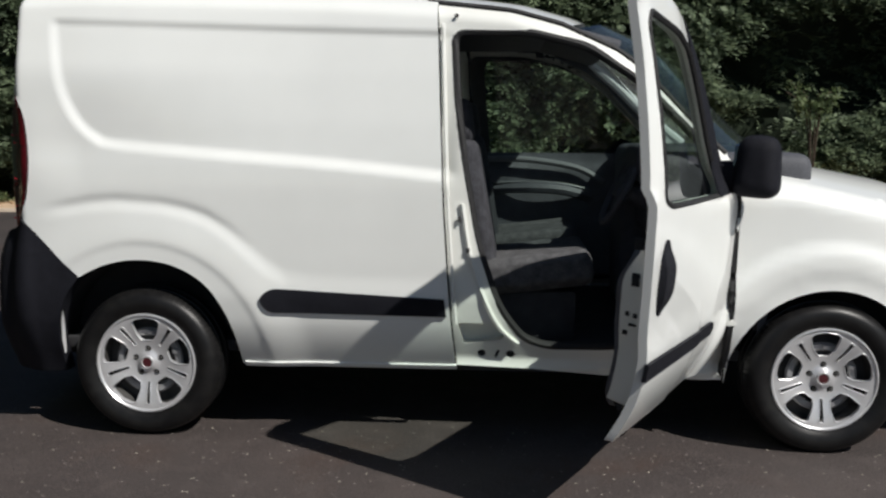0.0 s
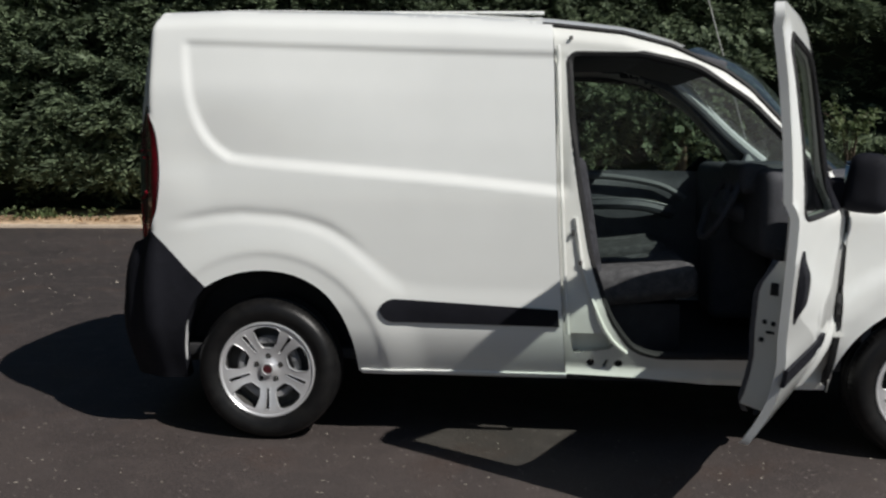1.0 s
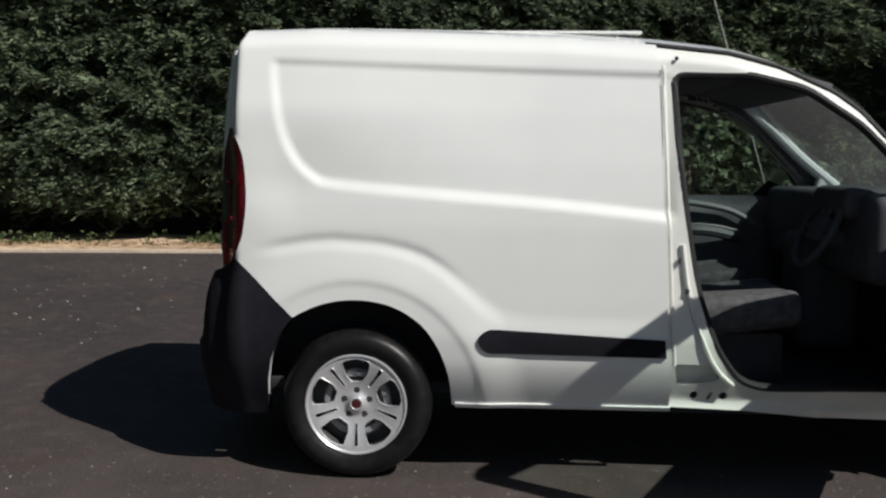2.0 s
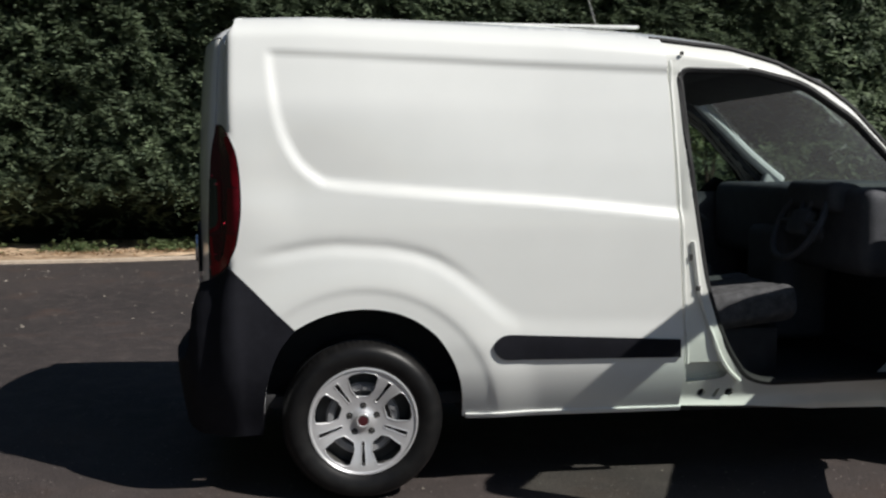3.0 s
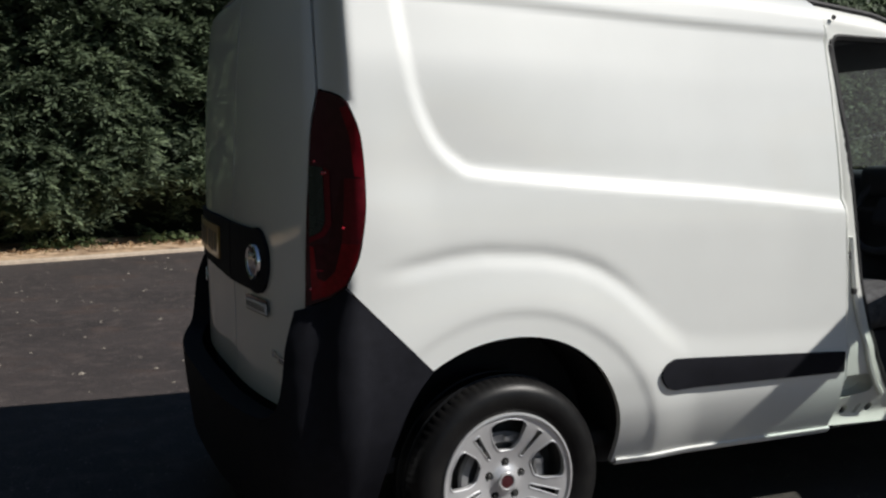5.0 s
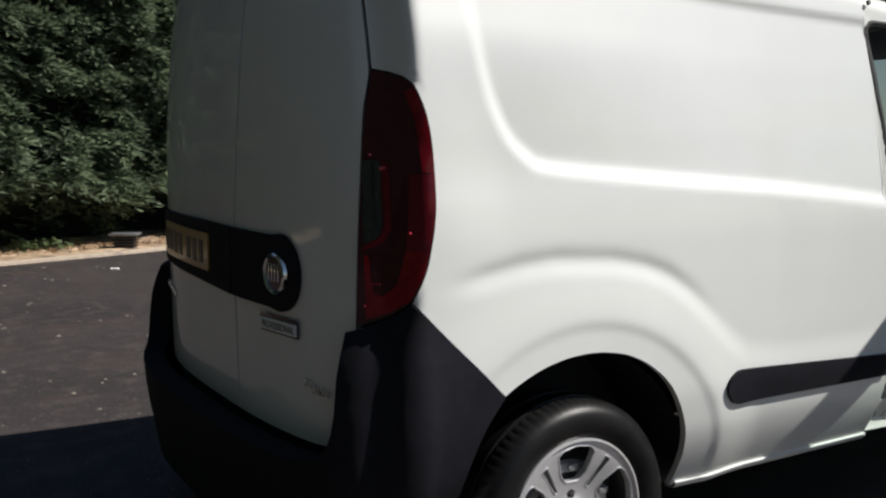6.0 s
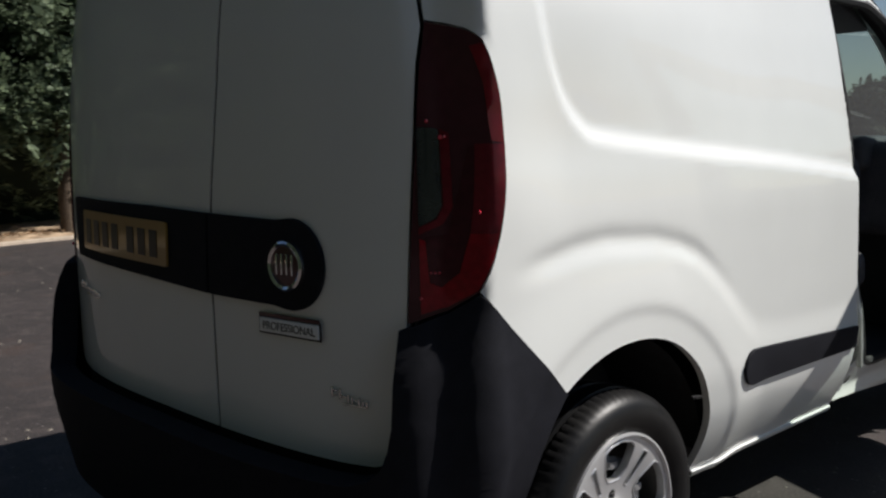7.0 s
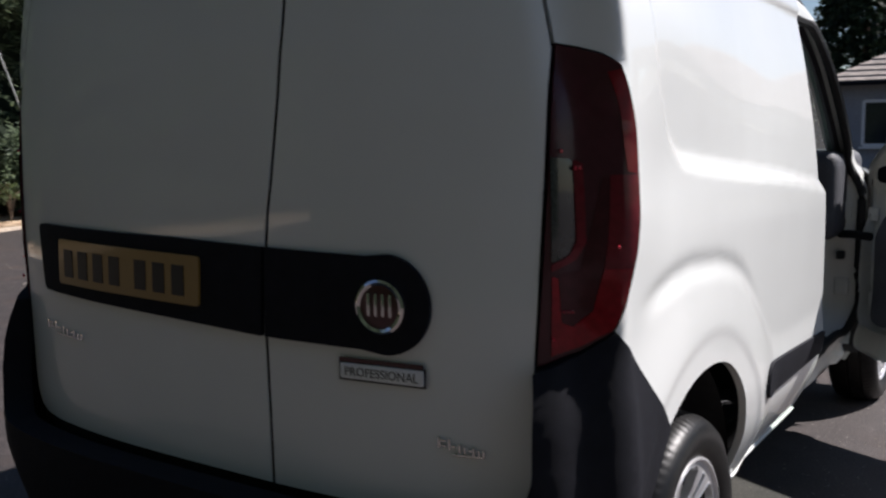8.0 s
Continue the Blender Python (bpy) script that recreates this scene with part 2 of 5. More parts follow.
def plan_curve():
    """Half of the body's outline seen from above: nose, side, corner, tail."""
    pts = []
    for x in np.linspace(3.62, 2.6, 24):
        pts.append((x, 0.42 * ((x - 2.6) / 1.02) ** 2.6))
    for x in np.linspace(2.55, -0.468, 60):
        pts.append((x, 0.0))
    pts += [(-0.475, 0.0006), (-0.481, 0.0028), (-0.486, 0.0062), (-0.490, 0.0104)]
    pts += smooth_line([(-0.494, 0.0150), (-0.517, 0.0380), (-0.540, 0.0605), (-0.561, 0.0815), (float(tail_x(0.098)), 0.098)], 6)[:-1]
    for y in np.linspace(0.10, MID, 42):
        pts.append((float(tail_x(y)), y))
    p = np.array(pts)
    along = np.r_[0, np.cumsum(np.hypot(*np.diff(p, axis=0).T))]
    first = np.argmin(np.abs(p[:, 0] - 1.0) + (p[:, 1] > 0) * 9)
    s = 1.0 * p[first, 0] + along[first] - along
    d = np.gradient(p, axis=0)
    d /= np.hypot(*d.T)[:, None]
    n = np.c_[d[:, 1], -d[:, 0]]
    return s[::-1], p[::-1], n[::-1]


PS, PP, PN = plan_curve()
S_END = float(PS[0])


def tail_s(y):
    """The body coordinate of a place y on the tail, right half; the left half by mirroring."""
    k = (PP[:, 0] < -0.45) & (PP[:, 1] > 0.004)
    yy, sv = PP[k][:, 1], PS[k]
    o = np.argsort(yy)
    y = np.asarray(y, float)
    half = np.interp(np.where(y <= MID, y, 2 * MID - y), yy[o], sv[o])
    return np.where(y <= MID, half, 2 * S_END - half)


ZD = np.arange(0.1, 2.0, 0.01)
_d = np.interp(ZD, [0.10, 0.28, 0.33, 0.38, 0.43, 0.49, 0.60, 0.75, 0.92, 1.05, 1.15, 1.30, 1.50, 1.72, 1.80, 2.0],
               [0.17, 0.092, 0.062, 0.034, 0.010, -0.012, -0.030, -0.034, -0.036, -0.036, -0.030, -0.010, 0.026, 0.076, 0.098, 0.15])
_k = np.exp(-np.linspace(-2.2, 2.2, 15) ** 2)
DZ = np.convolve(np.pad(_d, 7, mode="edge"), _k / _k.sum(), "valid")


def roof_z(s):
    """Height of the roof's edge along the body."""
    return np.interp(s, [-3, -0.5, -0.17, 0.3, 0.8, 1.2, 1.5, 1.7, 1.92, 2.02, 2.28, 2.45, 2.75, 3.1, 3.45, 3.7],
                     [1.838, 1.838, 1.848, 1.842, 1.828, 1.803, 1.770, 1.716, 1.618, 1.547, 1.276, 1.126, 1.064, 0.995, 0.89, 0.80])


PANEL = smooth_line([(-0.345, 2.2), (-0.345, 1.75), (-0.335, 1.60), (-0.305, 1.43), (-0.250, 1.310), (-0.180, 1.240), (-0.085, 1.206), (0.326, 1.170), (0.79, 1.135), (1.22, 1.092), (1.6, 1.05)], 6)
PANEL_AREA = PANEL + [(4, 1.0), (4, 2.2)]


def relief(s, z):
    """Pressed shapes of the side, positive inwards."""
    p = np.c_[s, z]
    sd = seg_dist(p, PANEL, False) * np.where(inside(p, PANEL_AREA), 1, -1)
    top = 1.700 - 0.028 * s - z
    low = np.clip((sd + 0.010) / np.interp(s, [-0.25, 0.0], [0.032, 0.040]), 0, 1)
    side = ss((s + 0.6) / 0.1)
    f = np.interp(s, [0.0, 0.4], [0.0195, 0.023]) * low * (1 - 0.5 * np.clip((z - 1.12) / 0.54, 0, 1)) * ss((top + 0.008) / 0.026) * side * ss((1.30 - s) / 0.07)
    zl = np.interp(s, [-0.6, -0.33, -0.20, -0.095, 0.094, 0.20, 0.282, 0.36, 0.423, 0.516, 0.60, 0.70, 0.85, 1.4],
                   [0.90, 0.958, 0.982, 0.99, 0.978, 0.957, 0.93, 0.885, 0.838, 0.765, 0.722, 0.705, 0.700, 0.695])
    fade = ss((s + 0.44) / 0.17)
    ledge = np.interp(s, [0.2, 0.7], [0.052, 0.11])
    f = f + fade * np.where(s < 1.9, 1, 0) * (-0.008 * ss((zl + 0.004 - z) / ledge) + 0.008 * ss((0.54 - s) / 0.32) * np.exp(-(np.maximum(z - zl, 0) / 0.022) ** 2) * (z > zl))
    f = f + fade * ss((0.54 - s) / 0.32) * (z <= zl) * 0.008
    r = np.hypot(s, z - 0.31)
    f = f + (0.0045 * ss((0.525 - r) / 0.03) - 0.019 * ss((0.71 - r) / 0.21)) * (s < 1)
    rf = np.hypot(s - 2.76, z - 0.30)
    f = f - 0.022 * ss((0.56 - rf) / 0.05) + 0.008 * ss((0.44 - rf) / 0.02)
    zt = roof_z(s)
    roll = np.clip((z - (zt - 0.085)) / 0.085, 0, 1.3)
    return f + 0.075 * roll ** 2


def body_lean(z, tail):
    """How far the side leans inwards at a height; the tail keeps little of the side's belly."""
    lean = np.interp(z, ZD, DZ)
    return np.where(lean < 0, lean * (1 - 0.8 * tail), lean)


def surf(s, z, depth=0.0, left=False, extra=None):
    s, z = np.asarray(s, float), np.asarray(z, float)
    over = s < S_END
    q = np.where(over, 2 * S_END - s, s)
    x, y = np.interp(q, PS, PP[:, 0]), np.interp(q, PS, PP[:, 1])
    nx, ny = np.interp(q, PS, PN[:, 0]), np.interp(q, PS, PN[:, 1])
    k = np.hypot(nx, ny)
    nx, ny = nx / k, ny / k
    tail = ss((-0.487 - q) / 0.07)
    d_tail = np.interp(z, [0.1, 0.5, 0.95, 1.15, 1.30, 1.45, 1.60, 1.75, 1.84, 2.0], [0.02, 0.005, 0.0, 0.0, 0.002, 0.006, 0.013, 0.026, 0.050, 0.09])
    lean = body_lean(z, tail) - (1 - tail) * (0.014 * ss((-0.22 - q) / 0.22) * np.exp(-((z - 1.20) / 0.20) ** 2) + 0.055 * ss((0.75 - q) / 1.05) * ss((z - 1.15) / 0.40))
    lean = lean + np.interp(q, [1.6, 1.94, 2.14, 2.37, 2.45, 2.75], [0, 0.030, 0.047, 0.070, 0.066, 0]) * ss((z - 1.0) / 0.17)
    d = d_tail * tail + relief(q, z) + depth
    if extra is not None:
        d = d + extra(q, z)
    x, y = x + nx * d, y + lean * (MID - y) / MID + ny * d
    flip = over != left
    return np.c_[x, np.where(flip, 2 * MID - y, y), z]


def tail_at(y, z):
    """Body coordinate of a true place (y, z) on the right half of the tail, or mirrored on the left."""
    y = np.asarray(y, float)
    right = np.where(y <= MID, y, 2 * MID - y)
    lean = body_lean(np.asarray(z, float), 1.0)
    base = (right - lean) / (1 - lean / MID)
    return tail_s(np.where(y <= MID, base, 2 * MID - base))


def left_surf(s, z, depth=0.0):
    return surf(s, z, depth, True)


# ---- the ground ----
def ground_mat():
    m = mat("asphalt", (0.05, 0.045, 0.042), 0.74, spec=0.5)
    t = m.node_tree
    b = t.nodes["Principled BSDF"]
    co = t.nodes.new("ShaderNodeTexCoord")

    def noise_at(scale, detail=4):
        n = t.nodes.new("ShaderNodeTexNoise")
        n.inputs["Scale"].default_value, n.inputs["Detail"].default_value = scale, detail
        t.links.new(co.outputs["Object"], n.inputs["Vector"])
        return n.outputs["Fac"]

    def ramp(fac, lo, hi):
        r = t.nodes.new("ShaderNodeMapRange")
        r.inputs["From Min"].default_value, r.inputs["From Max"].default_value = lo, hi
        t.links.new(fac, r.inputs["Value"])
        return r.outputs[0]

    def blend(fac, a, c):
        x = t.nodes.new("ShaderNodeMix")
        x.data_type = "RGBA"
        t.links.new(fac, x.inputs["Factor"])
        for key, val in (("A", a), ("B", c)):
            if isinstance(val, tuple):
                x.inputs[key].default_value = (*val, 1)
            else:
                t.links.new(val, x.inputs[key])
        return x.outputs["Result"]

    base = blend(ramp(noise_at(0.9, 5), 0.35, 0.68), (0.028, 0.0235, 0.0225), (0.064, 0.053, 0.048))
    axes = t.nodes.new("ShaderNodeSeparateXYZ")
    t.links.new(co.outputs["Object"], axes.inputs[0])
    wob = t.nodes.new("ShaderNodeMath")
    wob.operation = "MULTIPLY_ADD"
    t.links.new(noise_at(0.7, 4), wob.inputs[0])
    wob.inputs[1].default_value = 2.4
    t.links.new(axes.outputs[1], wob.inputs[2])
    dusty = blend(ramp(noise_at(2.2, 5), 0.30, 0.70), (0.064, 0.051, 0.044), (0.128, 0.102, 0.086))
    base = blend(ramp(wob.outputs[0], 2.6, 0.6), base, dusty)
    base = blend(ramp(noise_at(0.35, 6), 0.50, 0.66), base, (0.070, 0.056, 0.050))
    base = blend(ramp(noise_at(1.7, 5), 0.56, 0.70), base, (0.088, 0.056, 0.041))
    base = blend(ramp(noise_at(7, 6), 0.50, 0.72), base, (0.110, 0.090, 0.078))
    base = blend(ramp(noise_at(95, 3), 0.46, 0.72), base, (0.15, 0.128, 0.108))
    base = blend(ramp(noise_at(190, 2), 0.50, 0.64), base, (0.020, 0.018, 0.018))
    v = t.nodes.new("ShaderNodeTexVoronoi")
    v.inputs["Scale"].default_value = 55
    t.links.new(co.outputs["Object"], v.inputs["Vector"])
    sep = t.nodes.new("ShaderNodeSeparateColor")
    t.links.new(v.outputs["Color"], sep.inputs[0])
    few = t.nodes.new("ShaderNodeMath")
    few.operation = "GREATER_THAN"
    few.inputs[1].default_value = 0.962
    t.links.new(sep.outputs[0], few.inputs[0])
    dot = t.nodes.new("ShaderNodeMath")
    dot.operation = "LESS_THAN"
    dot.inputs[1].default_value = 0.30
    t.links.new(v.outputs["Distance"], dot.inputs[0])
    fleck = t.nodes.new("ShaderNodeMath")
    fleck.operation = "MULTIPLY"
    t.links.new(few.outputs[0], fleck.inputs[0])
    t.links.new(dot.outputs[0], fleck.inputs[1])
    base = blend(fleck.outputs[0], base, (0.26, 0.23, 0.20))
    deep = t.nodes.new("ShaderNodeVectorMath")
    deep.operation = "MULTIPLY"
    deep.inputs[1].default_value = (0.70, 0.68, 0.735)
    t.links.new(base, deep.inputs[0])
    t.links.new(deep.outputs[0], b.inputs["Base Color"])
    rel = t.nodes.new("ShaderNodeBump")
    rel.inputs["Strength"].default_value, rel.inputs["Distance"].default_value = 0.55, 0.006
    t.links.new(noise_at(140, 4), rel.inputs["Height"])
    t.links.new(rel.outputs[0], b.inputs["Normal"])
    return m


ASPHALT = ground_mat()
SOIL = mat("sandy_soil", (0.40, 0.26, 0.155), 0.95, spec=0.2, grain=(5, 0.55, (0.56, 0.42, 0.29)), bump=(45, 0.9))
KERB_STONE = mat("kerb_stone", (0.48, 0.395, 0.31), 0.9, spec=0.2, grain=(25, 0.2), bump=(80, 0.5))

bm = bmesh.new()
grid = [[bm.verts.new((x, y, 0)) for x in (-600, -60, 60, 600)] for y in (-600, -60, 60, 600)]
for i in range(3):
    for j in range(3):
        bm.faces.new((grid[i][j], grid[i][j + 1], grid[i + 1][j + 1], grid[i + 1][j]))
ground = new("ground", to_mesh("ground", bm, ASPHALT, False))
tagged(ground, "dark worn asphalt drive with pale grit flecks", "driveway", kind="structure")

# edge of the drive: a low kerb, a sandy verge behind it
EDGE = smooth_line([(-10, -16), (-12.5, -9), (-13.4, -2), (-13.2, 4), (-11.6, 7.8), (-9.4, 8.3), (-7.0, 8.75), (-5.4, 9.0), (-4.0, 9.15), (-3.0, 9.25), (-2.0, 9.46), (-1.0, 9.75), (0.2, 10.18), (1.0, 10.45), (1.7, 10.75), (2.4, 11.1), (3.4, 11.3), (5.1, 11.6), (9, 12.1), (30, 13.5)], 10)


def offset_line(line, dist):
    p = np.array(line)
    d = np.gradient(p, axis=0)
    d /= np.hypot(*d.T)[:, None]
    return p + np.c_[-d[:, 1], d[:, 0]] * dist


def strip_bm(cols):
    """Faces between rows of 3D points."""
    bm = bmesh.new()
    rows = [[bm.verts.new(p) for p in c] for c in cols]
    for a, b in zip(rows, rows[1:]):
        for i in range(len(a) - 1):
            bm.faces.new((a[i], a[i + 1], b[i + 1], b[i]))
    return bm


def level(line, z):
    return [(x, y, z) for x, y in line]


kerb = new("kerb", to_mesh("kerb", strip_bm([level(offset_line(EDGE, 0), 0.0), level(offset_line(EDGE, 0.004), 0.035), level(offset_line(EDGE, 0.018), 0.045), level(offset_line(EDGE, 0.10), 0.045), level(offset_line(EDGE, 0.104), 0.0)]), KERB_STONE))
tagged(kerb, "low pale stone kerb edging the drive", "kerb", kind="structure")
rows = []
for k, dd in enumerate(np.linspace(0.10, 4.0, 22)):
    rows.append([(x, y, 0.03 + 0.03 * noise.noise((x * 1.3, y * 1.3, 0)) + 0.02 * noise.noise((x * 5, y * 5, 2)) + 0.03 * k / 21) for x, y in offset_line(EDGE, dd)])
verge = new("verge", to_mesh("verge", strip_bm(rows), SOIL))
tagged(verge, "sandy soil verge with leaf litter under the hedge", "verge", kind="structure")


# ---- foliage ----
def leaf_mat(name, dark, light, rough=0.55):
    m = mat(name, dark, rough, spec=0.25)
    t = m.node_tree
    b = t.nodes["Principled BSDF"]
    geo, co, nz = t.nodes.new("ShaderNodeNewGeometry"), t.nodes.new("ShaderNodeTexCoord"), t.nodes.new("ShaderNodeTexNoise")
    nz.inputs["Scale"].default_value, nz.inputs["Detail"].default_value = 1.3, 3
    t.links.new(co.outputs["Object"], nz.inputs["Vector"])
    add = t.nodes.new("ShaderNodeMath")
    add.operation = "MULTIPLY"
    t.links.new(geo.outputs["Random Per Island"], add.inputs[0])
    t.links.new(nz.outputs["Fac"], add.inputs[1])
    mr = t.nodes.new("ShaderNodeMapRange")
    mr.inputs["From Min"].default_value, mr.inputs["From Max"].default_value = 0.05, 0.55
    t.links.new(add.outputs[0], mr.inputs["Value"])
    mx = t.nodes.new("ShaderNodeMix")
    mx.data_type = "RGBA"
    mx.inputs["A"].default_value, mx.inputs["B"].default_value = (*dark, 1), (*light, 1)
    t.links.new(mr.outputs[0], mx.inputs["Factor"])
    t.links.new(mx.outputs["Result"], b.inputs["Base Color"])
    thin, both = t.nodes.new("ShaderNodeBsdfTranslucent"), t.nodes.new("ShaderNodeMixShader")
    both.inputs[0].default_value = 0.38
    t.links.new(mx.outputs["Result"], thin.inputs[0])
    t.links.new(b.outputs[0], both.inputs[1])
    t.links.new(thin.outputs[0], both.inputs[2])
    t.links.new(both.outputs[0], t.nodes["Material Output"].inputs[0])
    return m


LEAF = leaf_mat("hedge_leaf", (0.066, 0.092, 0.058), (0.245, 0.312, 0.185), 0.54)
LEAF_PALE = leaf_mat("pale_leaf", (0.06, 0.095, 0.038), (0.20, 0.245, 0.115))
LEAF_DARK = leaf_mat("conifer_leaf", (0.010, 0.022, 0.010), (0.035, 0.055, 0.022))
TWIG = mat("bark", (0.10, 0.075, 0.055), 0.9, spec=0.2, grain=(30, 0.4), bump=(60, 0.8))
# near-black green that puts the hedge's inner shade into colour
SHADE = mat("hedge_inside_shade", (0.020, 0.028, 0.018), 0.95, spec=0.1, grain=(4, 0.4))


def leaves_mesh(name, at, out, size, per, material, rng, droop=0.35, slim=0.28, spread=0.75, twist=1.2, ahead=0.45, mess=0.22):
    """Sprays of small leaflets. at, out: n places and the ways they face; size: n spray lengths."""
    n = len(at)
    out = out / np.linalg.norm(out, axis=1)[:, None]
    up = np.tile((0, 0, 1.0), (n, 1))
    side = np.cross(up, out)
    side /= np.linalg.norm(side, axis=1)[:, None] + 1e-9
    rise = np.cross(out, side)
    roll = rng.uniform(-twist, twist, n)[:, None]
    side, rise = side * np.cos(roll) + rise * np.sin(roll), rise * np.cos(roll) - side * np.sin(roll)
    k = np.arange(per)
    along = (k + 0.5) / per
    hand = np.where(k % 2 == 0, 1.0, -1.0)
    V = np.empty((n, per, 4, 3))
    for j in range(per):
        tilt = rng.normal(0, 0.35, n)[:, None]
        base = at + out * (size * along[j] * 0.9)[:, None] + up * (-(droop * size * along[j] ** 2))[:, None]
        way = out * ahead + side * hand[j] * spread + rise * tilt * mess / 0.22 + rng.normal(0, mess, (n, 3)) - up * 0.25
        way /= np.linalg.norm(way, axis=1)[:, None]
        ln = size * rng.uniform(0.28, 0.5, n) * (1.15 - 0.6 * along[j])
        wide = np.cross(way, rise * 0.7 + out * 0.9 + rng.normal(0, 0.35, (n, 3)))
        wide /= np.linalg.norm(wide, axis=1)[:, None] + 1e-9
        w = (ln * slim)[:, None]
        ln = ln[:, None]
        V[:, j, 0], V[:, j, 2] = base, base + way * ln
        V[:, j, 1], V[:, j, 3] = base + way * ln * 0.5 + wide * w, base + way * ln * 0.5 - wide * w
    verts = V.reshape(-1, 3)
    me = bpy.data.meshes.new(name)
    q = len(verts) // 4
    me.vertices.add(len(verts))
    me.vertices.foreach_set("co", verts.ravel())
    me.loops.add(q * 4)
    me.loops.foreach_set("vertex_index", np.arange(q * 4, dtype=np.int32))
    me.polygons.add(q)
    me.polygons.foreach_set("loop_start", np.arange(0, q * 4, 4, dtype=np.int32))
    me.update(calc_edges=True)
    me.materials.append(material)
    return me


HOLLOWS = [(7.0, 2.35, 1.7, 1.0), (5.3, 2.2, 0.7, 0.7), (5.9, 1.3, 0.7, 0.5), (4.2, 0.3, 2.4, 0.62), (2.2, 0.48, 0.75, 0.55), (0.30, 0.36, 1.0, 0.55), (-2.85, 0.32, 1.15, 0.55), (-4.25, 0.45, 0.85, 0.5), (-6.6, 0.2, 1.0, 0.30), (0.6, 1.9, 0.6, 0.3), (2.6, 2.6, 0.7, 0.35)]


# the bend west of x = -9.8 is an added return, never seen
HEDGE_EDGE = smooth_line([(-10, -16), (-12.5, -9), (-13.4, -2), (-13.2, 4), (-11.6, 7.2), (-9.4, 8.6), (-7.0, 9.2), (-5.0, 9.5), (-3.8, 9.6), (-2.6, 9.7), (-1.2, 9.8), (0.2, 10.0), (1.0, 10.3), (2.4, 10.95), (3.4, 11.3), (5.1, 11.6), (9, 12.1), (30, 13.5)], 10)


def build_hedge():
    rng = np.random.default_rng(4)
    line = np.array(offset_line(HEDGE_EDGE, 1.50))
    d = np.gradient(line, axis=0)
    nrm = np.c_[d[:, 1], -d[:, 0]]
    nrm /= np.hypot(*nrm.T)[:, None]
    cum = np.r_[0, np.cumsum(np.hypot(*np.diff(line, axis=0).T))]

    def at_x(x):
        return cum[np.argmin(np.abs(line[:, 0] - x) + (line[:, 1] < 8) * 99)]

    lo, hi = at_x(-9.8), at_x(9.5)

    def bulge(s, z):
        return np.array([0.36 * noise.noise((a * 0.55, b * 0.7, 0.0)) + 0.26 * noise.noise((a * 0.9, b * 2.9, 5.0)) + 0.10 * noise.noise((a * 3.5, b * 5, 9.0)) for a, b in zip(s, z)])

    def place(s, z, depth):
        x, y = np.interp(s, cum, line[:, 0]), np.interp(s, cum, line[:, 1])
        nx, ny = np.interp(s, cum, nrm[:, 0]), np.interp(s, cum, nrm[:, 1])
        o = bulge(s, z) + 0.35 - 0.85 * ss((0.62 - z) / 0.42) - depth
        for hx, hz, r, dig in HOLLOWS:
            o = o - dig * ss(1.35 - np.hypot((x - hx) / r, (z - hz) / (0.55 * r)))
        return np.c_[x + nx * o, y + ny * o, z], np.c_[nx, ny, np.zeros_like(nx)]

    def thinned(at, z, n):
        keep = np.ones(n, bool)
        for hx, hz, r, dig in HOLLOWS:
            keep &= ~((np.hypot((at[:, 0] - hx) / r, (z - hz) / (0.55 * r)) < 1.0) & (rng.uniform(0, 1, n) < 0.90))
        return keep

    def sprays(n, s0, s1, small, big, per, name):
        s, z = rng.uniform(s0, s1, n), 0.22 + 5.2 * rng.uniform(0, 1, n) ** 0.95
        # unseen return, raised to cut sky light from the van's rear
        if s1 <= lo:
            z = z * 1.7
        at, out = place(s, z, rng.exponential(0.06, n))
        keep = thinned(at, z, n)
        at, out = at[keep], out[keep]
        n = len(at)
        out = out + rng.normal(0, 0.40, (n, 3)) * (1, 1, 0.5) + (0, 0, 0.12)
        return part(name, leaves_mesh(name, at, out, rng.uniform(small, big, n), per, LEAF, rng, droop=0.55, slim=0.15, spread=0.5, twist=0.55), LEAF, hedge)

    def fronds(n, each, s0, s1, per):
        """Flat drooping fronds: groups of sprays that fan out sideways from one branch tip."""
        cs, cz = rng.uniform(s0, s1, n), 0.30 + 5.0 * rng.uniform(0, 1, n) ** 0.95
        reach, wide = rng.uniform(0.06, 0.34, n) ** 1.0, rng.uniform(0.16, 0.42, n)
        tilt = rng.normal(0, 0.22, n)
        k = np.repeat(np.arange(n), each)
        m = len(k)
        u = rng.uniform(-1, 1, m)
        along = u * wide[k]
        z = cz[k] + along * tilt[k] - 0.28 * np.abs(u) * wide[k] + rng.normal(0, 0.028, m)
        proud_by = reach[k] * (1 - 0.75 * u * u) + rng.normal(0, 0.03, m)
        at, out = place(cs[k] + along, np.maximum(z, 0.1), -proud_by)
        keep = thinned(at, z, m)
        side = np.c_[-out[:, 1], out[:, 0], np.zeros(m)]
        out = out * 0.6 - side * (u * 1.0 + np.where(rng.uniform(0, 1, n) < 0.6, 0.5, -0.5)[k])[:, None] + rng.normal(0, 0.20, (m, 3)) * (1, 1, 0.5) + (0, 0, 0.10)
        at, out = at[keep], out[keep]
        m = len(at)
        return part("frond_leaves", leaves_mesh("frond_leaves", at, out, rng.uniform(0.26, 0.52, m), per, LEAF, rng, droop=0.45, slim=0.115, spread=0.42, twist=0.35, ahead=0.9, mess=0.13), LEAF, hedge)

    hedge = thing("hedge", (0, 12, 0), "tall dense dark green evergreen hedge beside the drive", "hedge", kind="stuff")
    sprays(9000, lo, hi, 0.20, 0.42, 14, "leaves")
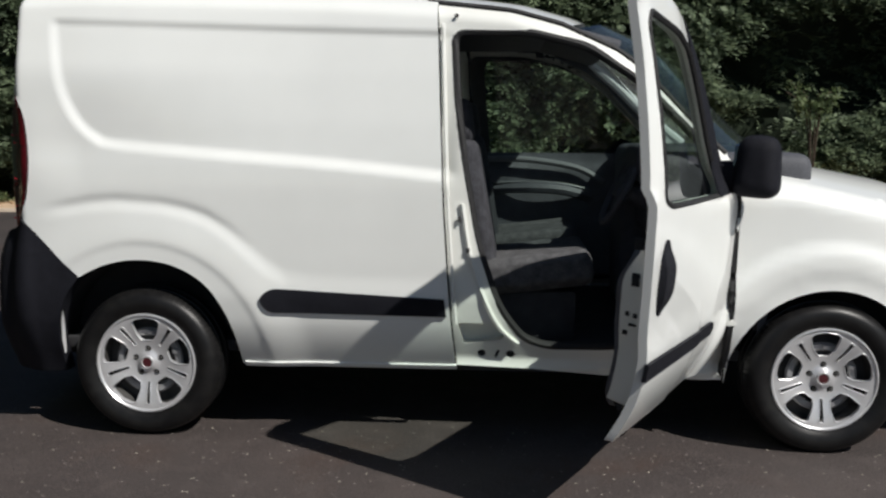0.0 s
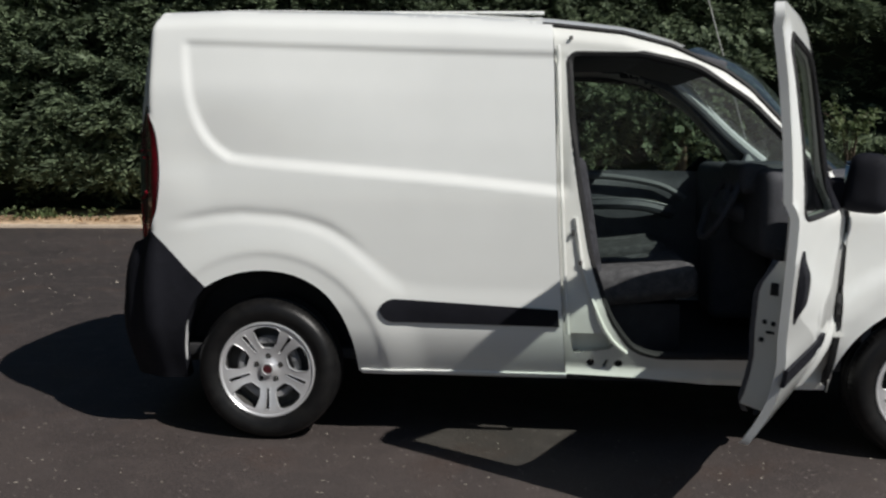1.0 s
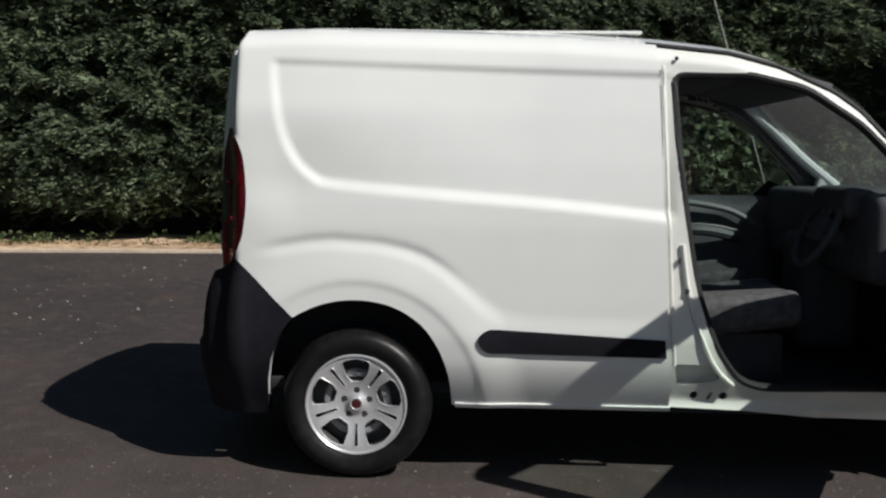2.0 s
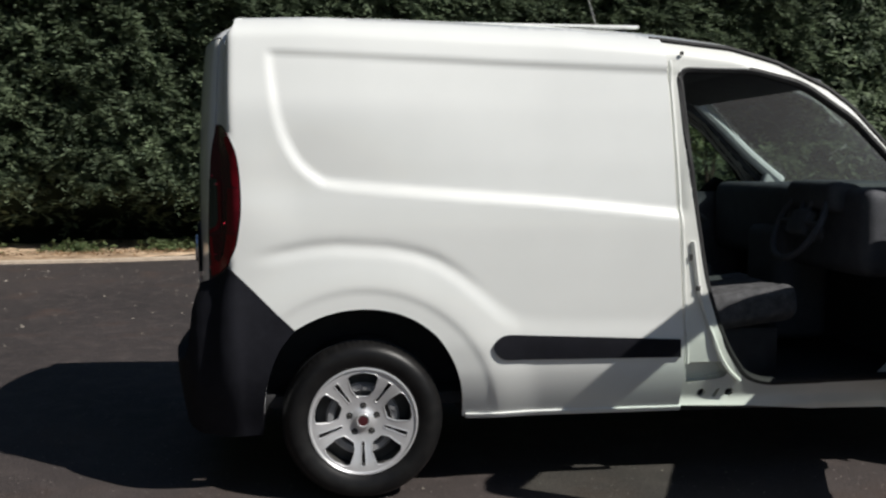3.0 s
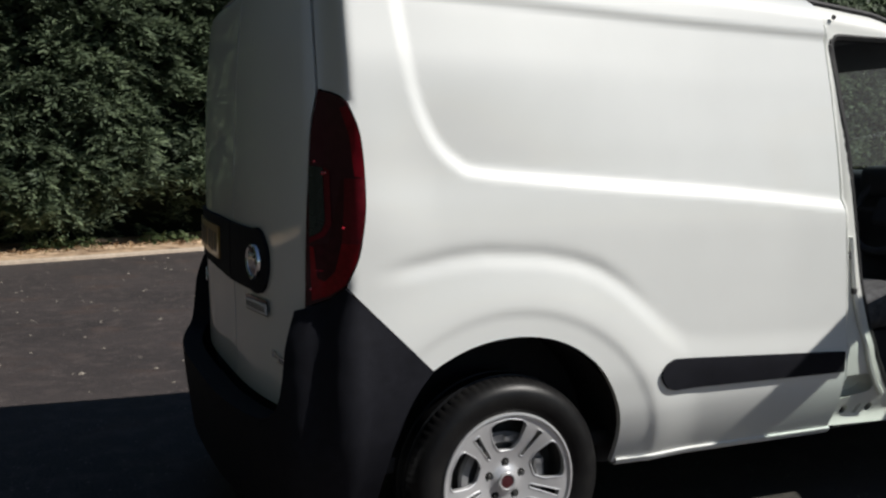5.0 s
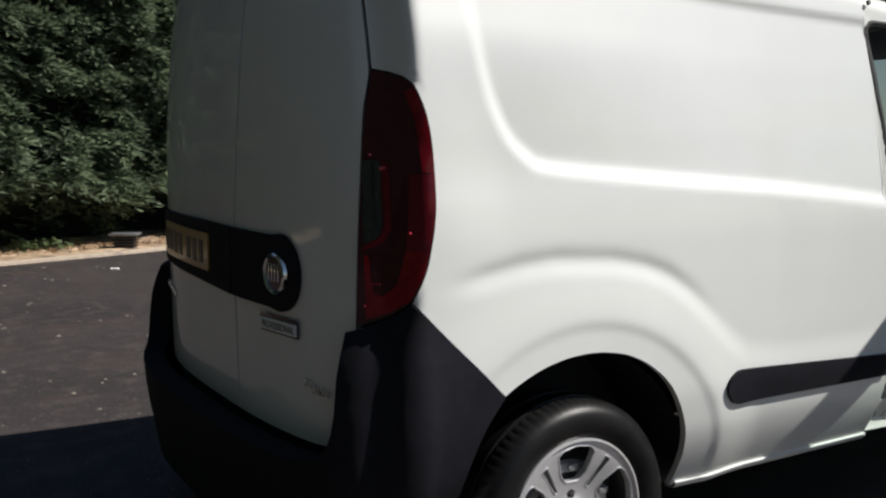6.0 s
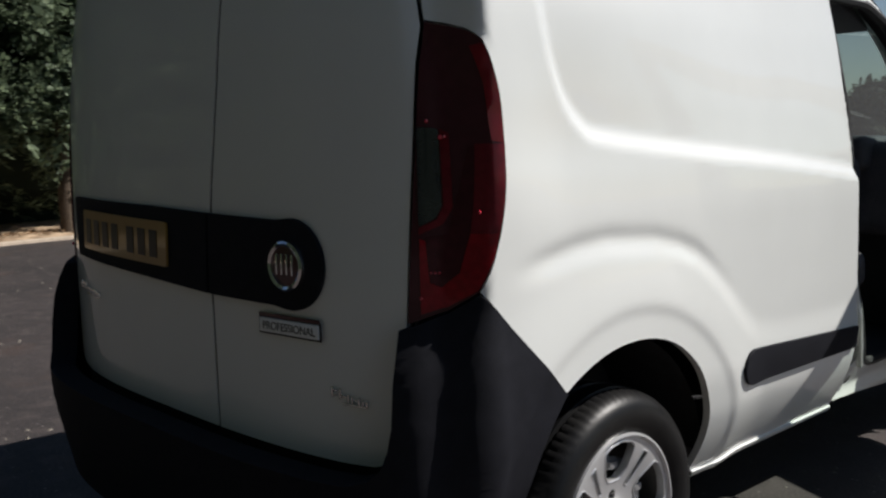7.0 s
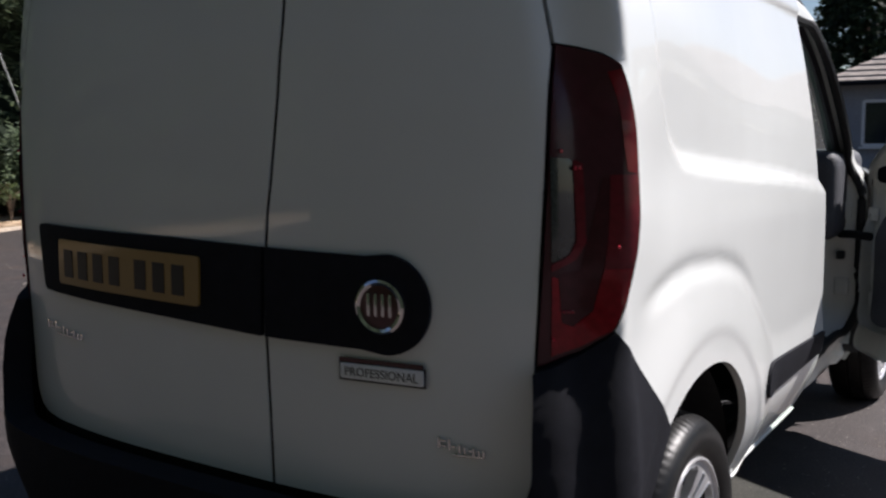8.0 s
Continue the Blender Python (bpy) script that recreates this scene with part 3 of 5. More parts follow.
    fronds(3200, 10, lo, hi, 11)
    sprays(4200, 0.5, lo, 0.35, 0.75, 9, "outer_leaves")
    sprays(3600, hi, min(hi + 11.5, cum[-1]), 0.35, 0.75, 11, "outer_leaves")
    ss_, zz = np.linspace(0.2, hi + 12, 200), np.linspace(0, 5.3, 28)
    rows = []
    # same added height for the unseen return
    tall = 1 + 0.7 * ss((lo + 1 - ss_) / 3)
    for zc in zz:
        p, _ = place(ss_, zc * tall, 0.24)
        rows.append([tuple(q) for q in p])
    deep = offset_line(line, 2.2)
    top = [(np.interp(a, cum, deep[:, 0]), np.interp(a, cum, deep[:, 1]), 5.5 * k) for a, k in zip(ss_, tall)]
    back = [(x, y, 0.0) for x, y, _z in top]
    # dark sheet behind the leaves, coloured as the shade in the hedge's depth
    part("inner_shade_sheet", strip_bm(rows + [top, back]), SHADE, hedge)
    return hedge


build_hedge()


# ---- the van ----
van = thing("van", (1.4, MID, 0), "white panel van with its driver's door open, on the drive", "van")
PIVOT, SWING = Vector((2.345, 0.03, 0)), radians(64.5)
PIVOT.z = 0.9
SAG = Matrix.Translation((2.345, 0.03, 0.5)) @ Matrix.Rotation(radians(-2.9), 4, Vector((-0.43, -0.90, 0)).normalized()) @ Matrix.Translation((-2.345, -0.03, -0.5))
OPEN = Matrix.Translation((-0.034, 0, 0)) @ SAG @ Matrix.Translation(PIVOT) @ Matrix.Rotation(SWING, 4, Vector((0, 0.008, 1)).normalized()) @ Matrix.Translation(-PIVOT)


def arc(cx, cz, r, a0, a1, n=22):
    return [(cx + r * math.cos(radians(a0 + (a1 - a0) * i / n)), cz + r * math.sin(radians(a0 + (a1 - a0) * i / n))) for i in range(n + 1)]


B_LINE = [(1.285, 0.305), (1.268, 0.50), (1.250, 0.732), (1.236, 0.95), (1.228, 1.12), (1.215, 1.45), (1.205, 1.70), (1.200, 1.803)]
LIGHT_EDGE = smooth_line([(-0.487, 1.401), (-0.462, 1.345), (-0.450, 1.290), (-0.443, 1.210), (-0.442, 1.130), (-0.449, 1.060), (-0.463, 0.988), (-0.495, 0.917)], 5)
ARCH = smooth_line([(0.392, 0.303), (0.385, 0.40), (0.367, 0.483), (0.335, 0.56), (0.284, 0.636), (0.216, 0.692), (0.142, 0.728), (0.07, 0.745), (0.0, 0.750), (-0.075, 0.744), (-0.147, 0.726), (-0.21, 0.699), (-0.254, 0.674)], 4)
ARCH_LOW = smooth_line([(-0.254, 0.674), (-0.31, 0.60), (-0.35, 0.50), (-0.372, 0.40), (-0.380, 0.30), (-0.383, 0.245)], 4)


def seam_y(z):
    """Where the rear doors end beside the lights."""
    return np.interp(z, [0.5, 0.84, 1.0, 1.2, 1.44], [0.096, 0.094, 0.086, 0.078, 0.072]) + np.maximum(np.interp(z, ZD, DZ) - 0.013, 0) * (np.asarray(z) > 1.4)


GAP_S = float(tail_at(seam_y(1.15), 1.15))
GAP_EDGE = [(float(tail_at(seam_y(z), z)), z) for z in np.linspace(1.83, 1.443, 12)]
GAP_LIGHT = [(float(tail_at(seam_y(z), z)), z) for z in np.linspace(0.852, 1.438, 16)]


def top_edge(s0, s1, step=0.05):
    n = max(2, int(abs(s1 - s0) / step))
    return [(s, float(roof_z(s))) for s in np.linspace(s0, s1, n + 1)]


def side_outline():
    return B_LINE[:-1] + top_edge(1.2, GAP_EDGE[0][0]) + GAP_EDGE + [(-0.535, 1.436), (-0.51, 1.423)] + LIGHT_EDGE + ARCH[::-1]


side_poly = side_outline()
part("side_panel", skin(side_poly, [], surf, 0.014, lip=0.020), PAINT, van, "white pressed steel side panel")
part("side_panel", skin(side_poly, [], left_surf, 0.03, lip=0.022), PAINT, van)

# sill flange that catches the sun
for left in (False, True):
    zz = np.linspace(0.405, 1.29, 40)
    rows = []
    for dz, dep in ((0.318, 0.004), (0.312, -0.008), (0.303, -0.010), (0.292, -0.004), (0.288, 0.03)):
        rows.append([tuple(p) for p in surf(zz, np.full(40, dz), dep, left)])
    part("sill_flange", strip_bm(rows), PAINT, van)

# roof
def roof_bm():
    u, v = np.linspace(0, 1, 33), np.linspace(0, 1, 41)
    sc = -0.46
    rs = np.linspace(sc, 2 * S_END - sc, 33)
    rear = surf(rs, roof_z(np.where(rs < S_END, 2 * S_END - rs, rs)), 0.002)
    fx = np.linspace(sc, 1.74, 41)
    e0 = surf(fx, roof_z(fx), 0.002)
    e1 = surf(fx, roof_z(fx), 0.002, True)
    fr = np.array([e0[-1] + (e1[-1] - e0[-1]) * k + np.array((0.10, 0, 0.055)) * (4 * k * (1 - k)) for k in u])
    rows = []
    for j, b in enumerate(v):
        row = []
        for i, a in enumerate(u):
            p = (1 - b) * rear[i] + b * fr[i] + (1 - a) * e0[j] + a * e1[j]
            p = p - ((1 - a) * (1 - b) * rear[0] + a * (1 - b) * rear[-1] + (1 - a) * b * fr[0] + a * b * fr[-1])
            edge = min(1, min(a, 1 - a) / 0.12)
            p[2] += 0.020 * math.sin(edge * math.pi / 2) * min(1, b / 0.05) * (1 - b ** 6)
            row.append(tuple(p))
        rows.append(row)
    return strip_bm(rows)


part("roof", roof_bm(), PAINT, van, "white ribbed roof panel")
for k in range(6):
    y = 0.33 + k * (2 * MID - 0.66) / 5
    part("roof_rib", box_bm((1.3, 0.05, 0.012), (0.52, y, 1.862), 0.005), PAINT, van)
for left in (False, True):
    fx = np.linspace(1.16, 2.36, 30)
    side = surf(fx, roof_z(fx) - 0.012, 0.012, left)
    part("roof_gutter", tube_bm([tuple(p) for p in side], 0.011, 6), RUBBER, van, "black rubber roof gutter")

# tail lights
light_poly = [(-0.535, 1.431), (-0.51, 1.419)] + [(s - 0.003, z) for s, z in LIGHT_EDGE] + [(-0.54, 0.880)] + GAP_LIGHT


def light_surf(left, out):
    return lambda s, z, depth: surf(s, z, depth - out - (0.004 - 0.017 * ss((-0.444 - s) / 0.046) * (1 - ss((-0.489 - s) / 0.09))) * ss((z - 0.90) / 0.12) * ss((1.41 - z) / 0.12), left)


G = GAP_S
for left in (False, True):
    lamp = part("tail_light", skin(light_poly, [], light_surf(left, 0.004), 0.012, lip=0.03), SMOKE, van, "dark red smoked tail light")
    red_band = [(s - 0.005, z) for s, z in LIGHT_EDGE if 1.205 < z < 1.395] + [(-0.447, 1.205), (-0.472, 1.21), (-0.486, 1.31), (-0.507, 1.388)]
    part("red_band", skin(red_band, [], light_surf(left, 0.0066), 0.016), RED, lamp, "thin red upper lens")
    side_lens = [(-0.447, 1.2045), (-0.447, 1.13), (-0.453, 1.066), (-0.460, 1.0325), (-0.511, 1.0325), (-0.507, 1.09), (-0.503, 1.2045)]
    part("side_lens", skin(side_lens, [], light_surf(left, 0.0066), 0.016), MAROON, lamp, "dark red side lens")
    low = [(-0.461, 1.032), (-0.468, 0.988), (-0.499, 0.921), (-0.540, 0.888), (G + 0.008, 0.872), (G + 0.007, 1.022), (G + 0.018, 1.018), (G + 0.026, 0.935), (-0.550, 0.926), (-0.524, 0.955), (-0.511, 1.032)]
    part("lower_lens", skin(low, [], light_surf(left, 0.0066), 0.012), RED_DEEP, lamp, "deep red lower lens")
    part("fog_lens", skin([(G + 0.019, 1.026), (-0.540, 1.030), (-0.512, 1.20), (-0.5035, 1.20), (-0.5075, 1.09), (-0.5115, 1.033), (-0.5245, 0.956), (-0.550, 0.927), (G + 0.027, 0.936)], [], light_surf(left, 0.0060), 0.016), LENS_DIM, lamp, "very dark red lens")
    part("clear_lens", skin(rounded([(G + 0.006, 1.238), (-0.552, 1.234), (-0.549, 1.085), (-0.560, 1.062), (G + 0.006, 1.046)], 0.006), [], light_surf(left, 0.0066), 0.016), CLEAR, lamp, "grey clear reversing lens")
    surround = [(-0.550, 1.234), (-0.536, 1.225), (-0.533, 1.082), (-0.547, 1.050), (G + 0.006, 1.030), (G + 0.006, 1.043), (-0.557, 1.060), (-0.546, 1.086)]
    part("lens_surround", skin(surround, [], light_surf(left, 0.0072), 0.016), MAROON, lamp, "dark red surround of the reversing lens")
    # small bright beads stand in for glints from inside the lamp
    for gs, gz, gr in ((-0.573, 1.249, 0.004), (-0.548, 1.218, 0.005), (-0.542, 1.219, 0.004), (-0.589, 0.905, 0.004), (-0.570, 0.956, 0.0025), (-0.562, 0.956, 0.0025), (-0.554, 0.956, 0.0025), (-0.498, 1.075, 0.004)):
        p = surf(np.array([gs]), np.array([gz]), -0.014, left)[0]
        part("glint_bead", lathe_bm([(0.0005, -0.002), (gr * 0.7, -0.0015), (gr, 0.001)], 8, "Y"), GLINT, lamp, at=Matrix.Translation(p))

# rear doors
GAP_LINE = [(0.690, 0.538), (0.692, 0.73), (0.694, 0.855), (0.686, 1.06), (0.680, 1.12), (0.668, 1.19), (0.657, 1.27), (0.638, 1.44), (0.626, 1.55), (0.606, 1.72), (0.602, 1.765)]


def tail_surf(s, z, depth=0.0):
    return surf(s, z, depth)


def tail_poly(pts):
    return [(float(tail_at(y, z)), z) for y, z in pts]


DOOR_EDGE = [(float(seam_y(z)) + 0.006, z) for z in np.linspace(1.765, 0.66, 34)] + [(0.106, 0.62), (0.116, 0.585), (0.138, 0.558), (0.18, 0.544), (0.26, 0.540)]
door_r = DOOR_EDGE + [(y - 0.005, z) for y, z in GAP_LINE]
door_l = [(y + 0.005, z) for y, z in GAP_LINE[::-1]] + [(2 * MID - y, z) for y, z in DOOR_EDGE[::-1]]
rear_right = part("rear_door", skin(tail_poly(door_r), [], tail_surf, 0.018, lip=0.03), PAINT, van, "white windowless rear door")
rear_left = part("rear_door", skin(tail_poly(door_l), [], tail_surf, 0.018, lip=0.03), PAINT, van, "white windowless rear door")
header = tail_poly([(float(seam_y(1.772)), 1.772), (2 * MID - float(seam_y(1.772)), 1.772)])
header = [(s, 1.772) for s in np.linspace(header[0][0], header[1][0], 20)]
part("roof_header", skin(header + [(s, float(roof_z(0))) for s in np.linspace(header[-1][0], header[0][0], 30)], [], tail_surf, 0.03), PAINT, van)
# dark sheet behind the doors colours their gaps as shade
part("gap_shade_sheet", skin(tail_poly([(0.16, 1.79), (0.075, 1.44), (0.09, 0.85), (0.09, 0.46), (2 * MID - 0.09, 0.46), (2 * MID - 0.09, 0.85), (2 * MID - 0.075, 1.44), (2 * MID - 0.16, 1.79)]), [], lambda s, z, d: surf(s, z, d + 0.022), 0.06), RUBBER, van)

# black filler strip stands in for shade down the centre gap
gap_strip = [(y - 0.0044, z) for y, z in GAP_LINE] + [(y + 0.0044, z) for y, z in GAP_LINE[::-1]]
part("gap_shade_strip", skin(tail_poly(gap_strip), [], lambda s, z, d: surf(s, z, d + 0.0035), 0.012), RUBBER, van, "black strip added for shade in the gap between the rear doors")


def proud(out):
    return lambda s, z, d: surf(s, z, d - out)


# black band across the doors with a round end
end_arc = [(0.386 - 0.095 * math.cos(a), 0.953 + 0.099 * math.sin(a)) for a in np.linspace(math.pi / 1.75, -math.pi / 1.75, 26)]
band_r = [(0.681, 1.051), (0.437, 1.047)] + end_arc + [(0.441, 0.861), (0.688, 0.862)]
part("handle_band", skin(tail_poly(band_r), [], proud(0.012), 0.025, lip=0.014, edge=0.012), PLASTIC, rear_right, "black plastic band")
band_l = [(0.691, 1.051), (0.969, 1.058), (1.523, 1.063), (1.505, 0.893), (0.981, 0.874), (0.700, 0.862)]
part("handle_band", skin(rounded(tail_poly(band_l), [0, 0, 0.02, 0.02, 0, 0]), [], proud(0.012), 0.025, lip=0.014), PLASTIC, rear_left, "black plastic band")
# number plate with plain bars
plate = part("number_plate", skin(rounded(tail_poly([(0.872, 1.021), (1.402, 1.031), (1.408, 0.919), (0.878, 0.909)]), 0.01), [], proud(0.018), 0.03, lip=0.006), YELLOW, rear_left, "yellow number plate with dark bars")
for k in range(7):
    y = 1.376 - 0.064 * k - (0.032 if k > 3 else 0)
    z = 0.973 - 0.019 * (1.39 - y)
    part("bar", skin(tail_poly([(y, z + 0.034), (y - 0.040, z + 0.033), (y - 0.038, z - 0.036), (y + 0.002, z - 0.035)]), [], proud(0.0195), 0.03, lip=0.001), INK, plate)


def tail_frame(y, z, out=0.0):
    """A pose on the tail: x along the tail to the right as seen, y up, z outwards."""
    a, b, c = (Vector(surf(np.array([float(tail_at(k, h))]), np.array([h]), -out)[0]) for k, h in ((y, z), (y - 0.01, z), (y, z + 0.01)))
    ex = (b - a).normalized()
    ey = ((c - a) - (c - a).dot(ex) * ex).normalized()
    ez = ex.cross(ey)
    return Matrix(((ex.x, ey.x, ez.x, a.x), (ex.y, ey.y, ez.y, a.y), (ex.z, ey.z, ez.z, a.z), (0, 0, 0, 1)))


# round maker's badge: chrome ring, dark red field, plain bars
at = tail_frame(0.393, 0.950, 0.012)
ring = lathe_bm([(0.041, 0.0), (0.043, 0.008), (0.049, 0.011), (0.054, 0.008), (0.056, 0.0)], 40, "Z")
badge = part("round_badge", ring, CHROME, rear_right, "round chrome badge with a dark red field", at=at)
part("field", lathe_bm([(0.0005, 0.006), (0.03, 0.0055), (0.043, 0.003)], 32, "Z"), BADGE_RED, badge, at=at)
for k in range(4):
    part("bar", box_bm((0.006, 0.045, 0.004), (-0.024 + 0.016 * k, 0.004, 0.007), 0.001), CHROME, badge, at=at)
# lettered plate
at = tail_frame(0.399, 0.814, 0.004)
strip = part("name_plate", box_bm((0.188, 0.032, 0.006), (0, 0, 0.003), 0.003), STEEL, rear_right, "grey metal strip lettered PROFESSIONAL", at=at)
part("top_line", box_bm((0.190, 0.009, 0.004), (-0.002, 0.0225, 0.002), 0.001), BADGE_RED, strip, at=at)
part("border", box_bm((0.196, 0.040, 0.003), (0, 0, 0.0015), 0.001), INK, strip, "dark border", at=at)
fc = bpy.data.curves.new("letters", "FONT")
fc.body, fc.size, fc.extrude, fc.align_x, fc.align_y, fc.space_character = "PROFESSIONAL", 0.026, 0.0006, "CENTER", "CENTER", 1.0
tmp = bpy.data.objects.new("letters", fc)
scene.collection.objects.link(tmp)
bpy.context.view_layer.update()
word = bpy.data.meshes.new_from_object(tmp.evaluated_get(bpy.context.evaluated_depsgraph_get()))
bpy.data.objects.remove(tmp)
word.materials.clear()
word.materials.append(INK)
part("letters", word, INK, strip, at=at @ Matrix.Translation((0, -0.001, 0.0062)) @ Matrix.Diagonal((0.94, 0.98, 1, 1)))
# small chrome script badges as plain bars
for name, y, z, ln, host in (("script_badge", 0.237, 0.686, 0.105, rear_right), ("script_badge", 1.42, 0.795, 0.20, rear_left)):
    at = tail_frame(y, z, 0.003)
    sb = part(name, box_bm((ln * 0.62, 0.004, 0.004), (0.018, -0.016, 0.002), 0.001), CHROME, host, "small chrome script badge", at=at)
    for k, (dx, dy, w, h) in enumerate(((-0.50, 0.006, 0.05, 0.022), (-0.42, 0.010, 0.09, 0.005), (-0.41, 0.000, 0.07, 0.005), (-0.30, 0.004, 0.04, 0.024), (-0.22, 0.000, 0.10, 0.005), (-0.10, -0.003, 0.04, 0.018), (0.00, -0.005, 0.04, 0.016), (0.10, -0.005, 0.07, 0.005), (0.17, -0.007, 0.04, 0.020), (0.27, -0.009, 0.04, 0.014), (0.36, -0.010, 0.05, 0.016))):
        part("bar", box_bm((ln * w, h, 0.004), (ln * dx + 0.01, dy, 0.002), 0.001), CHROME, sb, at=at)

# rear bumper
bump_r = ARCH_LOW[::-1] + [(-0.258, 0.678), (-0.496, 0.913), (-0.54, 0.876), (GAP_LIGHT[0][0] - 0.004, 0.845)] + tail_poly([(0.094, 0.80), (0.094, 0.66), (0.100, 0.615), (0.112, 0.577), (0.136, 0.551), (0.18, 0.537), (0.26, 0.533)])
bump_l = [(2 * S_END - s, z) for s, z in bump_r[::-1]]
bump_poly = bump_r + bump_l


def bump_surf(s, z, d):
    q = np.where(s < S_END, 2 * S_END - s, s)
    high = np.interp(z, [0.2, 0.40, 0.54, 0.66, 0.74, 0.80, 0.86, 0.90, 0.93], [0.80, 0.95, 1.0, 0.95, 0.80, 0.60, 0.32, 0.10, 0.0])
    out = 0.005 + 0.010 * ss((-0.34 - q) / 0.14) * ss((0.90 - z) / 0.16) + (0.064 * ss((-0.42 - q) / 0.20) + 0.028 * ss((-0.55 - q) / 0.16)) * high
    return surf(s, z, d - out)


# pale strip puts sunlight into colour on the bumper's front edge
for left in (False, True):
    zz = np.linspace(0.33, 0.53, 9)
    ee = np.interp(zz, [0.245, 0.30, 0.40, 0.50, 0.60], [-0.383, -0.380, -0.372, -0.350, -0.31])
    part("sunlit_bumper_edge", strip_bm([[tuple(p) for p in surf(ee + 0.002, zz, dd * np.sin(np.clip((zz - 0.31) / 0.225, 0, 1) * math.pi) ** 0.7, left)] for dd in (0.012, 0.045)]), TRIM_PALE, van, "pale strip added for the sunlit edge of the bumper")
part("rear_bumper", skin(bump_poly, [], bump_surf, 0.02, lip=0.075), PLASTIC, van, "grained black plastic rear bumper")
part("rub_strip", skin(rounded([(0.488, 0.600), (0.535, 0.641), (1.243, 0.607), (1.251, 0.535), (0.525, 0.542)], [0.03, 0.03, 0.0, 0.0, 0.04]), [], lambda s, z, d: surf(s, z, d - 0.010), 0.02, lip=0.012, edge=0.012), PLASTIC, van, "black plastic side rubbing strip")
part("rub_strip", skin(rounded([(0.488, 0.600), (0.535, 0.641), (1.243, 0.607), (1.251, 0.535), (0.525, 0.542)], [0.03, 0.03, 0.0, 0.0, 0.04]), [], lambda s, z, d: surf(s, z, d - 0.014, True), 0.04, lip=0.016), PLASTIC, van)

# front wing, bonnet, nose
F_ARCH = arc(2.762, 0.285, 0.385, 178, 2, 26)
wing_poly = [(2.386, 0.255)] + F_ARCH[1:] + [(3.15, 0.27), (3.45, 0.30), (3.62, 0.34)] + [(3.74, 0.50), (3.72, 0.74)] + top_edge(3.70, 2.44) + [(2.398, 1.09), (2.392, 0.9), (2.386, 0.6)]
for left in (False, True):
    part("front_wing", skin(wing_poly, [], lambda s, z, d, left=left: surf(s, z, d, left), 0.03, lip=0.022), PAINT, van, "white front wing")
fx = np.linspace(2.44, 3.70, 26)
r0, r1 = surf(fx, roof_z(fx), 0.004), surf(fx, roof_z(fx), 0.004, True)
rows = []
for i in range(26):
    rows.append([tuple(r0[i] + (r1[i] - r0[i]) * a + np.array((0.16 * (4 * a * (1 - a)) * (i / 25), 0, 0.070 * (1 - abs(2 * a - 1) ** 3)))) for a in np.linspace(0, 1, 21)])
part("bonnet", strip_bm(rows), PAINT, van, "white bonnet")
nose = [[(p[0] + 0.16 * 4 * a * (1 - a), p[1], z) for a, p in ((a, r0[-1] + (r1[-1] - r0[-1]) * a) for a in np.linspace(0, 1, 15))] for z in (0.86, 0.74, 0.60, 0.45, 0.30, 0.24)]
part("front_bumper", strip_bm(nose), PLASTIC, van, "black plastic front bumper")

# door openings: recessed jamb with the rubber seal round the hole
APERTURE = rounded([(1.268, 1.672), (1.57, 1.670), (1.800, 1.616), (2.015, 1.476), (2.258, 1.232), (2.330, 1.09), (2.335, 0.50), (2.28, 0.405), (1.66, 0.395), (1.560, 0.430), (1.458, 0.565), (1.372, 0.82), (1.318, 1.12), (1.285, 1.40)],
                   [0.05, 0.05, 0.06, 0.05, 0.05, 0.05, 0.04, 0.05, 0.08, 0.05, 0.08, 0.08, 0.05, 0.03])
jamb_poly = [(s + 0.004, z) for s, z in B_LINE[:-1]] + top_edge(1.2, 2.42) + [(2.39, 1.05), (2.385, 0.6), (2.38, 0.262), (1.9, 0.270), (1.6, 0.295)]


def jamb_depth(s, z):
    top = roof_z(s) - z
    return 0.018 + (0.014 + 0.020 * ss((1.45 - z) / 0.5)) * ss((top - 0.03) / 0.09) * ss((z - 0.29) / 0.05)


def jamb_surf(left):
    return lambda s, z, d: surf(s, z, d + 0.006 + jamb_depth(s, z), left)


POCKET = rounded([(1.296, 0.497), (1.445, 0.497), (1.487, 0.445), (1.470, 0.425), (1.318, 0.402)], 0.012)
JH = [POCKET, arc(1.392, 0.358, 0.017, 0, 345, 15), arc(1.512, 0.356, 0.018, 0, 345, 15), rounded([(1.442, 0.338), (1.456, 0.334), (1.470, 0.372), (1.458, 0.376)], 0.005)]
jamb = part("door_jamb", skin(jamb_poly, [APERTURE] + JH, jamb_surf(False), 0.018, lip=0.03), JAMB, van, "white painted door opening with plug holes")
part("door_jamb", skin(jamb_poly, [APERTURE], jamb_surf(True), 0.03, lip=0.03), JAMB, van)
for h in ((1.392, 0.358), (1.512, 0.356)):
    p = surf(np.array([h[0]]), np.array([h[1]]), 0.072)[0]
    part("plug", lathe_bm([(0.0005, 0.0), (0.012, 0.0), (0.0175, 0.006)], 16, "Y"), RUBBER, jamb, "dark rubber plug", at=Matrix.Translation(p))
part("seal", tube_bm([tuple(p) for p in (lambda q: surf(q[:, 0], q[:, 1], 0.022 + jamb_depth(q[:, 0], q[:, 1])))(np.array(dense(APERTURE, 0.03)))], 0.018, 8, True), RUBBER, van, "black rubber door seal")
part("pocket", skin(POCKET, [], lambda s, z, d: surf(s, z, d + 0.072 + jamb_depth(s, z)), 0.02, lip=-0.066), JAMB, jamb, "recessed pocket at the foot of the pillar")
